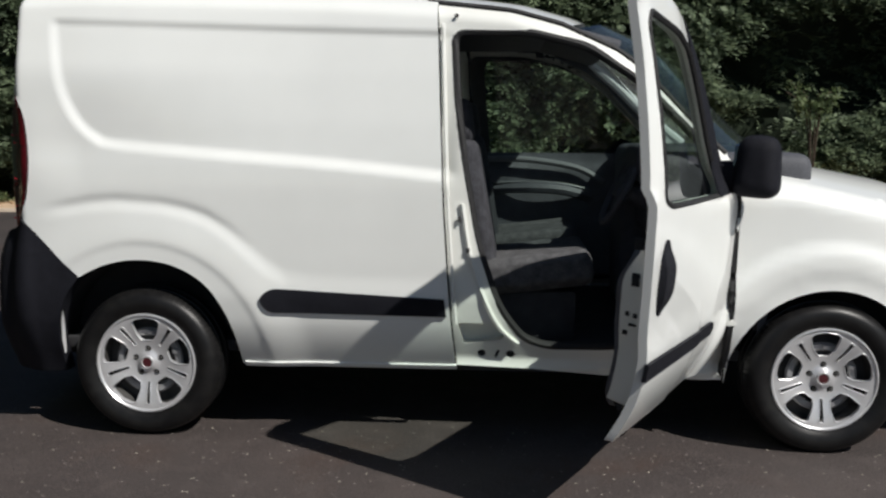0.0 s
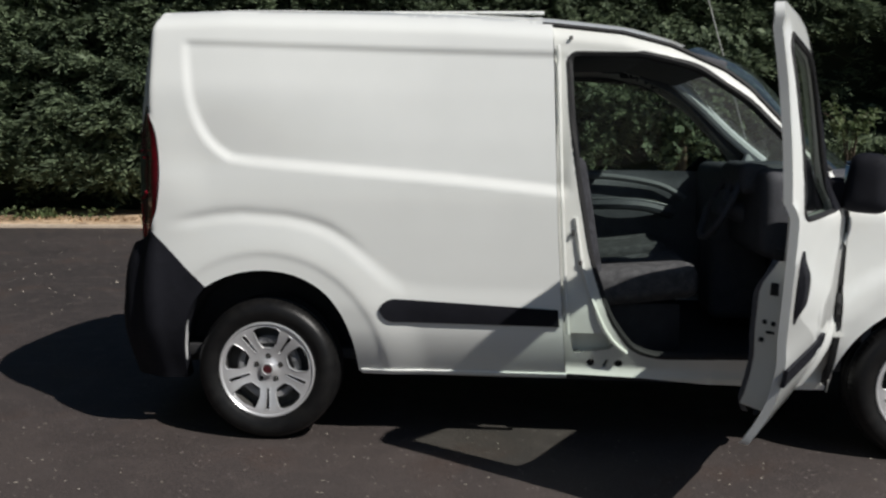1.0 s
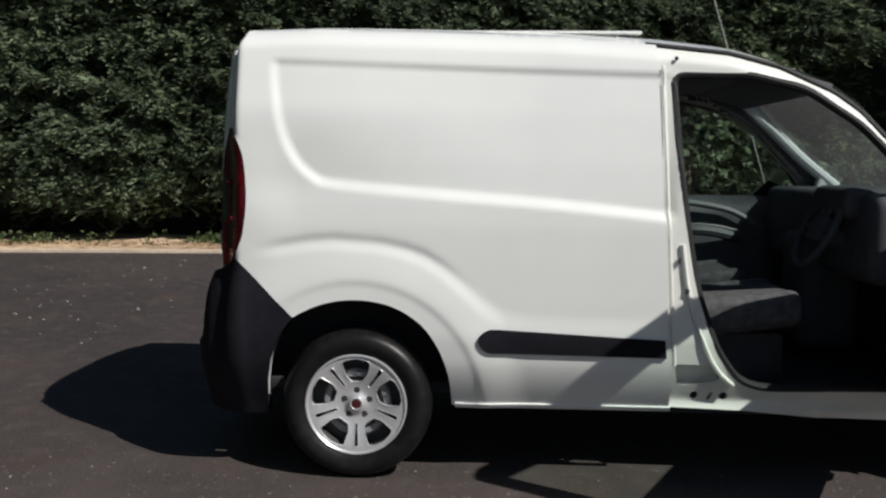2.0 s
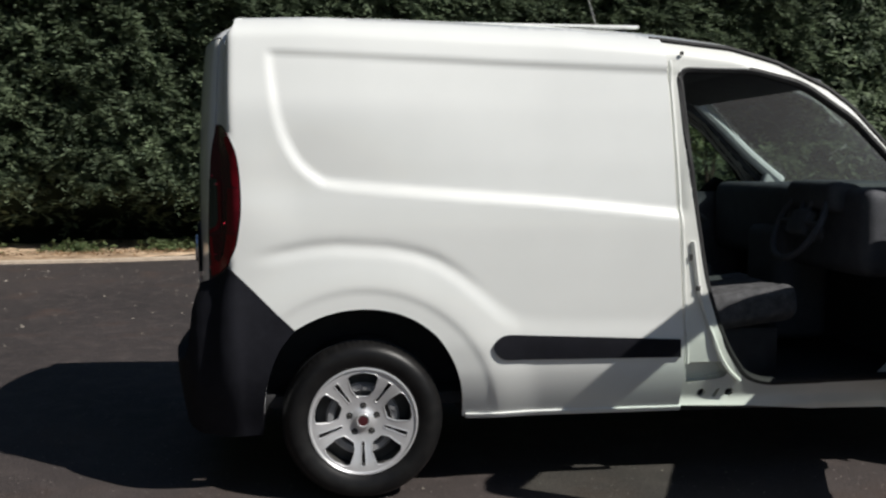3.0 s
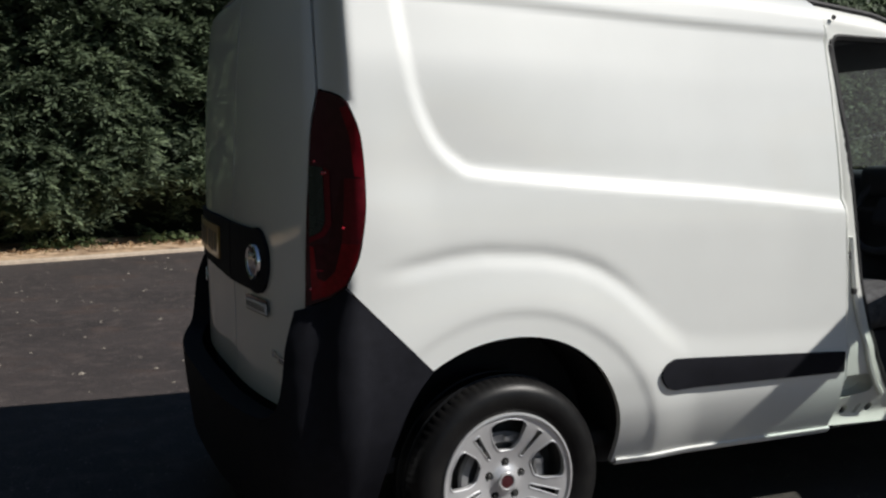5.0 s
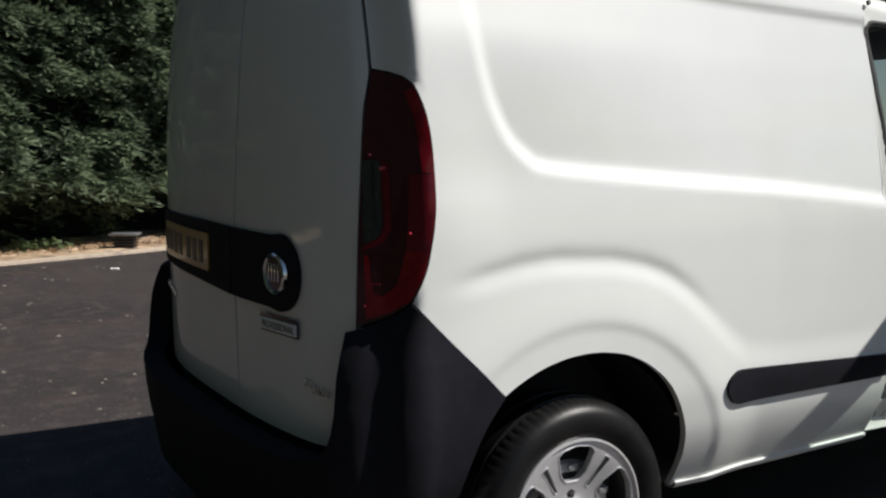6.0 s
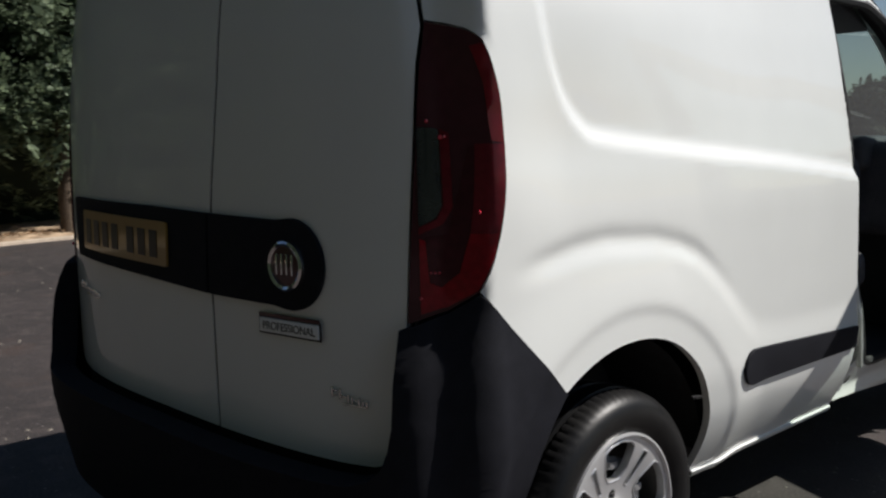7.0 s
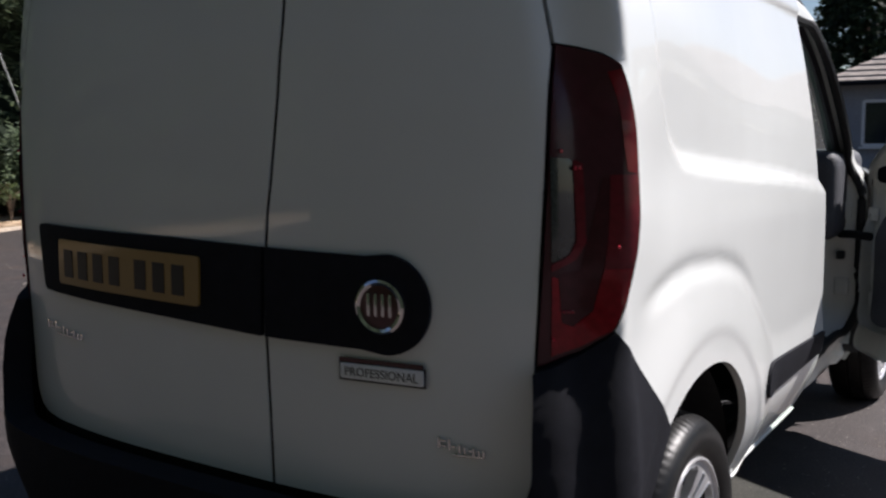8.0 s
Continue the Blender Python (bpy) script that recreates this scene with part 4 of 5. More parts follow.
ridge = [tuple(p) for p in (lambda q: surf(q[:, 0] + 0.020, q[:, 1], 0.020))(np.array(dense(B_LINE[1:-1], 0.03, False)))]
part("jamb_ridge", tube_bm(ridge, 0.009, 6), JAMB, jamb)
low_edge = [(s - 0.035, z - 0.012) for s, z in ((1.345, 1.00), (1.372, 0.82), (1.41, 0.69), (1.458, 0.565), (1.51, 0.48), (1.575, 0.42))]
part("jamb_ridge", tube_bm([tuple(p) for p in (lambda q: surf(q[:, 0], q[:, 1], 0.052))(np.array(smooth_line(low_edge, 5)))], 0.010, 6), JAMB, jamb)
# solid dark block stands in for the shade inside a slot
part("latch_slot", box_bm((0.010, 0.010, 0.026), tuple(surf(np.array([1.300]), np.array([0.925]), 0.046)[0]), 0.003), DARK, jamb)
# black tube puts the gap's shadow beside the front pillar into colour
a_post = [(2.372, 0.33), (2.373, 0.50), (2.377, 0.70), (2.380, 0.90), (2.384, 1.09)]
part("pillar_gap_shade", tube_bm([tuple(p) for p in (lambda q: surf(q[:, 0], q[:, 1], 0.014))(np.array(smooth_line(a_post, 5)))], 0.014, 6), RUBBER, van, "black strip added for the gap shadow along the front pillar")
p = surf(np.array([1.278]), np.array([1.732]), 0.012)[0]
part("plug", lathe_bm([(0.0005, 0.0), (0.007, 0.0), (0.009, 0.006)], 12, "Y"), RUBBER, jamb, "dark rubber plug", at=Matrix.Translation(p))
part("striker", box_bm((0.016, 0.016, 0.022), tuple(surf(np.array([1.335]), np.array([0.80]), 0.050)[0]), 0.004), DARK, jamb, "dark steel door striker")


# doors
body = surf
DOOR_OUT = [(1.291, 0.325), (1.275, 0.50), (1.257, 0.732), (1.243, 0.95), (1.235, 1.12), (1.222, 1.45), (1.206, 1.690), (1.245, 1.724), (1.50, 1.706), (1.70, 1.648), (1.90, 1.540), (2.02, 1.450), (2.25, 1.215), (2.335, 1.115), (2.354, 1.05), (2.354, 0.60), (2.350, 0.38), (2.33, 0.335), (2.2, 0.312), (1.8, 0.300)]
DOOR_OUT = rounded(DOOR_OUT, [0.015, 0, 0.0, 0.0, 0.0, 0.0, 0.03, 0.04, 0.05, 0.05, 0.05, 0.05, 0.04, 0.04, 0.02, 0.0, 0.03, 0.03, 0.03, 0.05])
DRIVER_WINDOW = rounded([(1.316, 1.085), (1.298, 1.30), (1.276, 1.590), (1.298, 1.632), (1.56, 1.598), (1.75, 1.552), (1.89, 1.425), (2.10, 1.165), (2.14, 1.085), (2.10, 1.055), (1.40, 1.062)], [0.03, 0, 0.03, 0.03, 0.06, 0.04, 0.03, 0.03, 0.03, 0.02, 0.03])


LEFT_WINDOW = rounded([(1.345, 1.085), (1.325, 1.30), (1.300, 1.60), (1.33, 1.660), (1.70, 1.640), (1.88, 1.578), (2.03, 1.478), (2.23, 1.270), (2.31, 1.150), (2.31, 1.075), (2.22, 1.055), (1.40, 1.062)], [0.03, 0, 0.03, 0.03, 0.06, 0.03, 0.03, 0.03, 0.03, 0.03, 0.02, 0.03])


LEFT_DOOR = [(1.291, 0.325), (1.257, 0.732), (1.235, 1.12), (1.222, 1.45), (1.206, 1.70), (1.245, 1.742), (1.50, 1.732), (1.70, 1.678), (1.89, 1.608), (2.04, 1.508), (2.27, 1.266), (2.350, 1.16), (2.354, 1.05), (2.354, 0.60), (2.33, 0.335), (2.2, 0.312), (1.8, 0.300)]


def build_door(left, m):
    OUTLINE = LEFT_DOOR if left else DOOR_OUT
    WINDOW = LEFT_WINDOW if left else DRIVER_WINDOW

    def surf(s, z, depth, left):
        lean_in = 0.0 if left else 0.015 * ss((s - 1.55) / 0.50) * ss((z - 1.03) / 0.24)
        return body(s, z, depth + lean_in, left)

    def fn(off):
        return lambda s, z, d: surf(s, z, d + off, left)

    fine = 0.025 if not left else 0.04
    door = part("front_door", skin(OUTLINE, [WINDOW], fn(0.0), fine, lip=0.028), PAINT, van, "white front door swung wide open" if not left else "white front door, closed", at=m)
    inner = [(s + (0.014 if s < 1.8 else -0.03), z + (0.115 if z < 0.45 else 0)) for s, z in OUTLINE]
    # closed door's frame takes the dark lining colour to imitate cabin shade
    part("inner_frame", skin(inner, [WINDOW], lambda s, z, d: surf(s + 0.60 * d * (s < 1.45), z, 0.026 + d * (0.22 + 0.78 * ss(((1.12 if left else 0.98) - z) / 0.16)), left), 0.03, lip=0.085), LINING if left else JAMB, door, "white painted inner door frame" if not left else "inner door frame coloured dark for cabin shade", at=m)
    ztop = 1.135 if left else 0.93
    trim = rounded([(1.37, 0.40), (1.33, 0.80), (1.30, ztop), (2.24, ztop), (2.25, 0.85), (2.23, 0.46)], 0.06 if not left else 0.02)
    part("trim_panel", skin(trim, [], lambda s, z, d: surf(s, z, d + 0.085 + 0.045 * ss((z - 0.38) / 0.1) * ss((ztop - z) / 0.12), left), 0.03, lip=-0.02), TRIM, door, "dark grey moulded trim panel", at=m)
    sgn = 1 if not left else -1
    y_in = 0.125 if not left else 2 * MID - 0.125
    drop = 0.0 if left else 0.24
    if left:
        rest = smooth_line([(1.42, y_in, 0.935), (1.62, y_in + 0.05 * sgn, 0.945), (1.80, y_in + 0.05 * sgn, 0.935), (1.96, y_in, 0.890)], 6)
        part("armrest", tube_bm([(x, y, z - drop) for x, y, z in rest], 0.032, 8), TRIM, door, at=m)
        line = smooth_line([(1.42, y_in + 0.03 * sgn, 0.968), (1.62, y_in + 0.055 * sgn, 0.978), (1.80, y_in + 0.055 * sgn, 0.968), (1.95, y_in + 0.03 * sgn, 0.935)], 6)
        part("armrest_edge", tube_bm([(x, y, z - drop) for x, y, z in line], 0.006, 6), SATIN, door, at=m)
        pull = smooth_line([(1.36, y_in + 0.01 * sgn, 1.10), (1.60, y_in + 0.01 * sgn, 1.10), (1.88, y_in + 0.01 * sgn, 1.055), (2.03, y_in + 0.01 * sgn, 0.975)], 6)
        part("trim_rail", tube_bm([(x, y, z - drop) for x, y, z in pull], 0.018, 8), SATIN, door, "satin grey trim rail", at=m)
    pane = part("window_pane", skin(WINDOW, [], fn(0.020), 0.05), GLASS_DIMMED if left else GLASS, door, "green tinted side window", at=m)
    part("window_seal", tube_bm([tuple(p) for p in (lambda q: surf(q[:, 0], q[:, 1], 0.004, left))(np.array(dense(WINDOW, 0.04)))], 0.010, 6, True), RUBBER, door, "black rubber window seal", at=m)
    grip = smooth_line([(1.355, 0.962), (1.322, 0.91), (1.310, 0.82), (1.322, 0.755), (1.352, 0.732), (1.394, 0.775), (1.412, 0.87), (1.396, 0.950)], 4, True)
    part("door_handle", skin(grip, [], lambda s, z, d: surf(s, z, d - 0.004 - 0.022 * ss(np.sin(np.clip((z - 0.735) / 0.21, 0, 1) * math.pi)), left), 0.012, lip=0.02), PLASTIC, door, "black upright door handle", at=m)
    part("rub_strip", skin(rounded([(1.255, 0.545), (1.252, 0.600), (2.09, 0.580), (2.12, 0.555), (2.10, 0.528)], [0, 0, 0.01, 0.01, 0.01]), [], lambda s, z, d: surf(s, z, d - 0.012, left), 0.03, lip=0.014), PLASTIC, door, "black plastic rubbing strip", at=m)
    sail = rounded([(2.04, 1.13), (2.13, 1.225), (2.335, 1.125), (2.34, 1.06), (2.02, 1.055)], 0.015)
    part("mirror_sail", skin(sail, [], lambda s, z, d: surf(s, z, d - 0.008, left), 0.03, lip=0.01), PLASTIC, door, at=m)
    post_out = [(1.72, 1.668), (1.89, 1.606), (2.04, 1.506), (2.15, 1.390), (2.27, 1.264), (2.345, 1.158)] if left else [(1.70, 1.646), (1.80, 1.594), (1.90, 1.538), (2.02, 1.447), (2.14, 1.328), (2.25, 1.212), (2.335, 1.113)]
    post_in = [(2.314, 1.09), (2.312, 1.152), (2.232, 1.273), (2.03, 1.482), (1.88, 1.582), (1.74, 1.634)] if left else [(2.146, 1.09), (2.106, 1.168), (2.00, 1.300), (1.895, 1.430), (1.82, 1.500), (1.756, 1.557)]
    part("post_trim", skin(post_out + post_in, [], lambda s, z, d: surf(s, z, d - 0.004, left), 0.025, lip=0.006), PLASTIC, door, "black window post trim", at=m)
    my = 2 * MID if left else 0.0
    sg = -1 if left else 1
    head = box_bm((0.15, 0.185, 0.235), (2.235, my - 0.110 * sg, 0.915 if left else 1.162), 0.07, 6, taper=(0.78, 0.80))
    mir = part("door_mirror", join(head, box_bm((0.11, 0.16, 0.12), (2.25, my - 0.03 * sg, 0.94 if left else 1.115), 0.04, 3)), PLASTIC, door, "large black door mirror", at=m)
    part("mirror_glass", box_bm((0.10, 0.006, 0.150), (2.25, my - 0.0435 * sg, 0.92 if left else 1.165), 0.02, 2), MIRROR, mir, at=m)
    if not left:
        # solid black blocks stand in for the shade inside the holes
        for s, z, dep, w, h in ((1.2575, 0.955, 0.055, 0.030, 0.036), (1.264, 0.845, 0.055, 0.032, 0.040), (1.270, 0.735, 0.050, 0.014, 0.014), (1.270, 0.735, 0.080, 0.014, 0.014), (1.272, 0.705, 0.055, 0.030, 0.008), (1.273, 0.675, 0.085, 0.016, 0.014), (1.285, 0.44, 0.045, 0.016, 0.018)):
            p = body(np.array([s + 0.60 * (dep - 0.026)]), np.array([z]), dep)[0]
            part("hole_shade_block", box_bm((0.012, w, h), tuple(p), 0.003), RUBBER, door, "black block for the shade in a shut face hole", at=m)
    return door


build_door(False, OPEN)
build_door(True, Matrix())
hinge = surf(np.array([2.372, 2.372]), np.array([0.55, 0.92]), 0.03)
for p in hinge:
    part("hinge", box_bm((0.07, 0.045, 0.06), (p[0] - 0.01, p[1] - 0.005, p[2]), 0.008), JAMB, van, "white painted door hinge")

# windscreen
fx = np.linspace(1.74, 2.44, 16)
e0, e1 = surf(fx, roof_z(fx) - 0.01, 0.07), surf(fx, roof_z(fx) - 0.01, 0.07, True) + np.array((0, 0, 0.065))
rows = []
for i in range(16):
    rows.append([tuple(e0[i] + (e1[i] - e0[i]) * a + np.array((0.20 * 4 * a * (1 - a), 0, 0.045 * 4 * a * (1 - a)))) for a in np.linspace(0, 1, 17)])
part("windscreen", strip_bm(rows), GLASS_DARK, van, "windscreen with haze and dimming put into its glass")
for left in (False, True):
    rise = np.array((0, 0, 0.05 if left else 0.0))
    q = surf(fx, roof_z(fx) - 0.02, 0.05, left)
    q2 = surf(fx, roof_z(fx) - 0.022, 0.085, left) + rise
    q4 = surf(fx, roof_z(fx) - (0.04 if left else 0.055), 0.100, left)
    part("pillar_lining", strip_bm([[tuple(p) for p in r] for r in (q, q2, q4)]), LINING, van)
    q3 = smooth_line([(1.94, 1.58, 1.632), (2.09, 1.575, 1.503), (2.23, 1.565, 1.368), (2.34, 1.55, 1.272), (2.44, 1.54, 1.192)], 5)
    if left:
        part("pillar_trim", join(tube_bm(q3, 0.032, 10), box_bm((0.13, 0.05, 0.10), (2.375, 1.545, 1.205), 0.02, 3, taper=(0.45, 1))), TRIM_PALE, van, "pale grey windscreen pillar trim")
    q = surf(fx, roof_z(fx) - 0.002, 0.02, left)
    q2 = surf(fx, roof_z(fx) + 0.004, 0.075, left) + rise * 1.25
    part("pillar", strip_bm([[tuple(p) for p in r] for r in (q, q2)]), PAINT, van)

# hinge posts that face backwards into the openings
for left in (False, True):
    hz = np.linspace(0.36, 1.09, 20)
    curl = 0.10 * ss((0.50 - hz) / 0.14)
    rows = []
    for px, py in ((2.342, 0.052), (2.334, 0.075), (2.318, 0.14), (2.300, 0.185), (2.318, 0.205)):
        rows.append([(x - c, 2 * MID - py if left else py, z) for x, c, z in zip(np.full(20, px), curl, hz)])
    post = part("hinge_post", strip_bm(rows), JAMB, van, "white painted hinge post")
    if not left:
        for z in (0.60, 0.94):
            part("hinge_leaf", box_bm((0.02, 0.06, 0.075), (2.318, 0.105, z), 0.006), JAMB, post)
        part("check_strap", box_bm((0.05, 0.03, 0.035), (2.300, 0.11, 0.74), 0.006), RUBBER, post, "black door check strap")
        part("cable_boot", tube_bm(smooth_line([(2.325, 0.12, 0.83), (2.28, 0.06, 0.835), (2.24, -0.02, 0.83)], 5), 0.018, 8), RUBBER, post, "ribbed black cable boot")

# closing parts of the cabin
part("headlining", box_bm((0.55, 1.34, 0.03), (1.42, MID, 1.705), 0.01), LINING, van)
part("roof_header_lining", box_bm((0.30, 1.30, 0.035), (1.80, MID, 1.668), 0.012, 2, Matrix.Rotation(radians(15), 4, "Y")), LINING, van, "dark lining above the windscreen")
part("bulkhead", box_bm((0.03, 1.60, 1.30), (1.20, MID, 1.02), 0.01, taper=(1, 0.93)), LINING, van, "dark bulkhead")
part("floor", box_bm((4.0, 1.50, 0.05), (1.55, MID, 0.36), 0.01), UNDER, van)
part("dashboard", join(box_bm((0.62, 1.56, 0.38), (2.40, MID, 1.005), 0.07, 5), box_bm((0.34, 0.42, 0.14), (2.20, 0.48, 1.15), 0.05, 4), box_bm((0.28, 0.34, 0.55), (2.15, MID, 0.72), 0.06, 4)), LINING, van, "dark grey moulded dashboard")
part("firewall", box_bm((0.04, 1.66, 0.75), (2.52, MID, 0.70), 0.01), LINING, van)
ring_pts = []
tilt = Matrix.Translation((1.995, 0.475, 1.035)) @ Matrix.Rotation(radians(-64), 4, "Y")
for k in range(32):
    a = 2 * math.pi * k / 32
    ring_pts.append(tilt @ Vector((0.182 * math.cos(a), 0.182 * math.sin(a), 0)))
sw = part("steering_wheel", tube_bm(ring_pts, 0.016, 8, True), LINING, van, "dark four-spoke steering wheel")
part("hub", join(box_bm((0.12, 0.15, 0.05), (0, 0, -0.01), 0.02, 3), *[rod_bm((0.05 * math.cos(a), 0.06 * math.sin(a), 0), (0.175 * math.cos(a), 0.175 * math.sin(a), 0), 0.014, 0.011, 8) for a in (0.35, -0.35, math.pi / 2, -math.pi / 2)]), LINING, sw, at=tilt)
part("column", rod_bm((2.02, 0.475, 1.02), (2.30, 0.475, 0.90), 0.05, 0.06), TRIM, sw)


def seat(y):
    cushion = box_bm((0.50, 0.50, 0.15), (1.61, y, 0.675), 0.06, 5, Matrix.Rotation(radians(-7), 4, "Y"))
    s = part("seat", cushion, FABRIC, van, "dark grey cloth front seat")
    for k in (-1, 1):
        part("bolster", box_bm((0.48, 0.11, 0.14), (1.61, y + 0.215 * k, 0.690), 0.05, 5, Matrix.Rotation(radians(-7), 4, "Y")), FABRIC, s)
    part("backrest", box_bm((0.15, 0.50, 0.62), (1.345, y, 0.93), 0.06, 4, Matrix.Rotation(radians(-8), 4, "Y"), taper=(0.8, 0.78)), FABRIC_SHADED, s, "grey cloth backrest with shade in its colour")
    part("headrest", box_bm((0.10, 0.26, 0.19), (1.285, y, 1.315), 0.04, 4, Matrix.Rotation(radians(-8), 4, "Y")), FABRIC_SHADED, s)
    # underbody colour stands in for shade, hiding a sun patch on the base
    part("base", box_bm((0.42, 0.42, 0.22), (1.58, y, 0.49), 0.02, 2), UNDER, s)
    return s


seat(0.44)
seat(1.29)


# wheels, built once about their axle; -y is outwards
def wheel_parts():
    seg = 320
    prof = [(0.195, 0.012), (0.208, 0.004), (0.222, -0.006), (0.245, -0.016), (0.268, -0.017), (0.286, -0.008), (0.298, 0.006), (0.306, 0.022), (0.310, 0.042), (0.301, 0.045), (0.301, 0.053), (0.311, 0.056), (0.312, 0.095), (0.302, 0.098), (0.302, 0.107), (0.311, 0.110), (0.310, 0.150), (0.302, 0.175), (0.27, 0.195), (0.20, 0.185)]
    tyre = lathe_bm(prof, seg, "Y")
    tyre.verts.ensure_lookup_table()
    n = len(prof)
    for i in range(seg):
        for j in (7, 8):
            if i % 4 == 0:
                v = tyre.verts[i * n + j]
                k = 0.990
                v.co.x, v.co.z = v.co.x * k, v.co.z * k

    def dish(u, v, d):
        r = np.hypot(u, v)
        y = 0.030 - 0.026 * ss((r - 0.05) / 0.15) - 0.014 * ss((0.052 - r) / 0.03)
        return np.c_[u, y + d, v]

    holes = []
    for k in range(5):
        a = radians(90 + 72 * k)
        ca, sa = math.cos(a), math.sin(a)

        def pt(r, w):
            return (r * ca - w * sa, r * sa + w * ca)

        holes.append(rounded([pt(0.090, -0.023), pt(0.090, 0.023), pt(0.116, 0.045), pt(0.170, 0.061), pt(0.184, 0.044), pt(0.192, 0.0), pt(0.184, -0.044), pt(0.170, -0.061), pt(0.116, -0.045)], 0.008, 3))
        holes.append([pt(0.055 + 0.0130 * math.cos(q), 0.0130 * math.sin(q)) for q in np.linspace(0, 2 * math.pi, 12, endpoint=False)])
        a += radians(36)
        ca, sa = math.cos(a), math.sin(a)
        holes.append(rounded([(r * ca - w * sa, r * sa + w * ca) for r, w in ((0.084, -0.0062), (0.084, 0.0062), (0.178, 0.0105), (0.178, -0.0105))], 0.004, 3))
    disc = skin([(0.2 * math.cos(a), 0.2 * math.sin(a)) for a in np.linspace(0, 2 * math.pi, 90, endpoint=False)], holes, dish, 0.011, lip=0.022, edge=0.009)
    rims = []
    for h in holes:
        if len(h) == 12:
            continue
        q = np.array(h)
        rims.append(tube_bm([tuple(p) for p in dish(q[:, 0], q[:, 1], 0.001)], 0.0030, 6, True))
    lipring = lathe_bm([(0.195, 0.020), (0.198, 0.002), (0.204, -0.004), (0.209, -0.003), (0.212, 0.005), (0.206, 0.03)], 90, "Y")
    barrel = lathe_bm([(0.20, 0.02), (0.188, 0.05), (0.185, 0.15)], 60, "Y")
    drum = lathe_bm([(0.0005, 0.060), (0.10, 0.060), (0.125, 0.066), (0.130, 0.085), (0.188, 0.09)], 48, "Y")
    steel = join(lathe_bm([(0.108, 0.052), (0.114, 0.044), (0.134, 0.044), (0.142, 0.053)], 48, "Y"), *[box_bm((0.030, 0.016, 0.018), (0.124 * math.cos(a), 0.042, 0.124 * math.sin(a)), 0.004) for a in (1.45, 0.35, 3.6)])
    nuts = lathe_bm([(0.0005, 0.0), (0.005, 0.0), (0.0072, 0.004), (0.0075, 0.03)], 8, "Y")
    cap = lathe_bm([(0.0005, 0.0125), (0.012, 0.0125), (0.020, 0.0135), (0.0205, 0.02)], 32, "Y")
    collar = lathe_bm([(0.0195, 0.014), (0.0215, 0.0105), (0.0255, 0.0105), (0.0285, 0.015), (0.030, 0.024)], 32, "Y")
    return (to_mesh("rim", join(disc, lipring, collar), ALLOY, True, 30), to_mesh("tyre", tyre, TYRE, True, 40), to_mesh("barrel", barrel, DARK), to_mesh("drum", drum, DARK), to_mesh("steel_ring", steel, STEEL_GREY),
            to_mesh("lug_nut", nuts, DARK, False), to_mesh("centre_cap", cap, BADGE_RED), [to_mesh("spoke_edge", b, ALLOY) for b in rims])


RIM_M, TYRE_M, BARREL_M, DRUM_M, RING_M, NUT_M, CAP_M, EDGE_M = wheel_parts()


def wheel(x, y, z, turn, spin):
    m = Matrix.Translation((x, y, z)) @ Matrix.Rotation(radians(turn), 4, "Z") @ Matrix.Rotation(radians(spin), 4, "Y")
    w = part("wheel", RIM_M, None, van, "silver five-spoke alloy wheel", at=m)
    part("tyre", TYRE_M, None, w, "black road tyre", at=m)
    part("barrel", BARREL_M, None, w, at=m)
    part("brake_drum", DRUM_M, None, w, "brake drum in steel darkened for wheel shadow", at=m)
    part("steel_ring", RING_M, None, w, "grey steel ring behind the spokes", at=m)
    part("centre_cap", CAP_M, None, w, "dark red centre cap", at=m)
    for e in EDGE_M:
        part("spoke_edge", e, None, w, at=m)
    for k in range(5):
        a = radians(90 + 72 * k)
        part("lug_nut", NUT_M, None, w, at=m @ Matrix.Translation((0.055 * math.cos(a), 0.024, 0.055 * math.sin(a))))
    return w


wheel(0, -0.012, 0.311, 0, 0)
wheel(2.758, -0.010, 0.305, 0, 0)
wheel(0, 2 * MID, 0.311, 180, 20)
wheel(2.758, 2 * MID, 0.305, 180, 40)

# arch liners and underside
for cx, r, cz in ((0.0, 0.43, 0.32), (2.762, 0.40, 0.29)):
    for y0, y1 in ((0.03, 0.30), (2 * MID - 0.03, 2 * MID - 0.30)):
        a = [(cx + r * math.cos(t), cz + r * math.sin(t)) for t in np.linspace(0.12, math.pi - 0.02, 30)]
        part("arch_liner", strip_bm([[(x, y0, z) for x, z in a], [(x, y1, z) for x, z in a], [(cx, y1, z) for x, z in a]]), UNDER, van)
part("underbody", box_bm((2.0, 1.45, 0.10), (1.40, MID, 0.31), 0.03), UNDER, van, "dark underbody")
part("tail_floor", box_bm((0.30, 1.3, 0.10), (-0.50, MID, 0.33), 0.03), UNDER, van)


# ---- beyond the drive ----
ROUGHCAST = mat("grey_render", (0.30, 0.31, 0.34), 0.9, spec=0.2, grain=(14, 0.12), bump=(60, 0.6))
TILE = mat("roof_tile", (0.30, 0.26, 0.235), 0.85, spec=0.25, grain=(5, 0.22, (0.38, 0.33, 0.29)), bump=(30, 0.4))
FRAME_W = mat("white_window_frame", (0.75, 0.75, 0.75), 0.45, grain=(20, 0.04))
PANE = mat("dark_pane", (0.02, 0.025, 0.03), 0.06, grain=(10, 0.2))


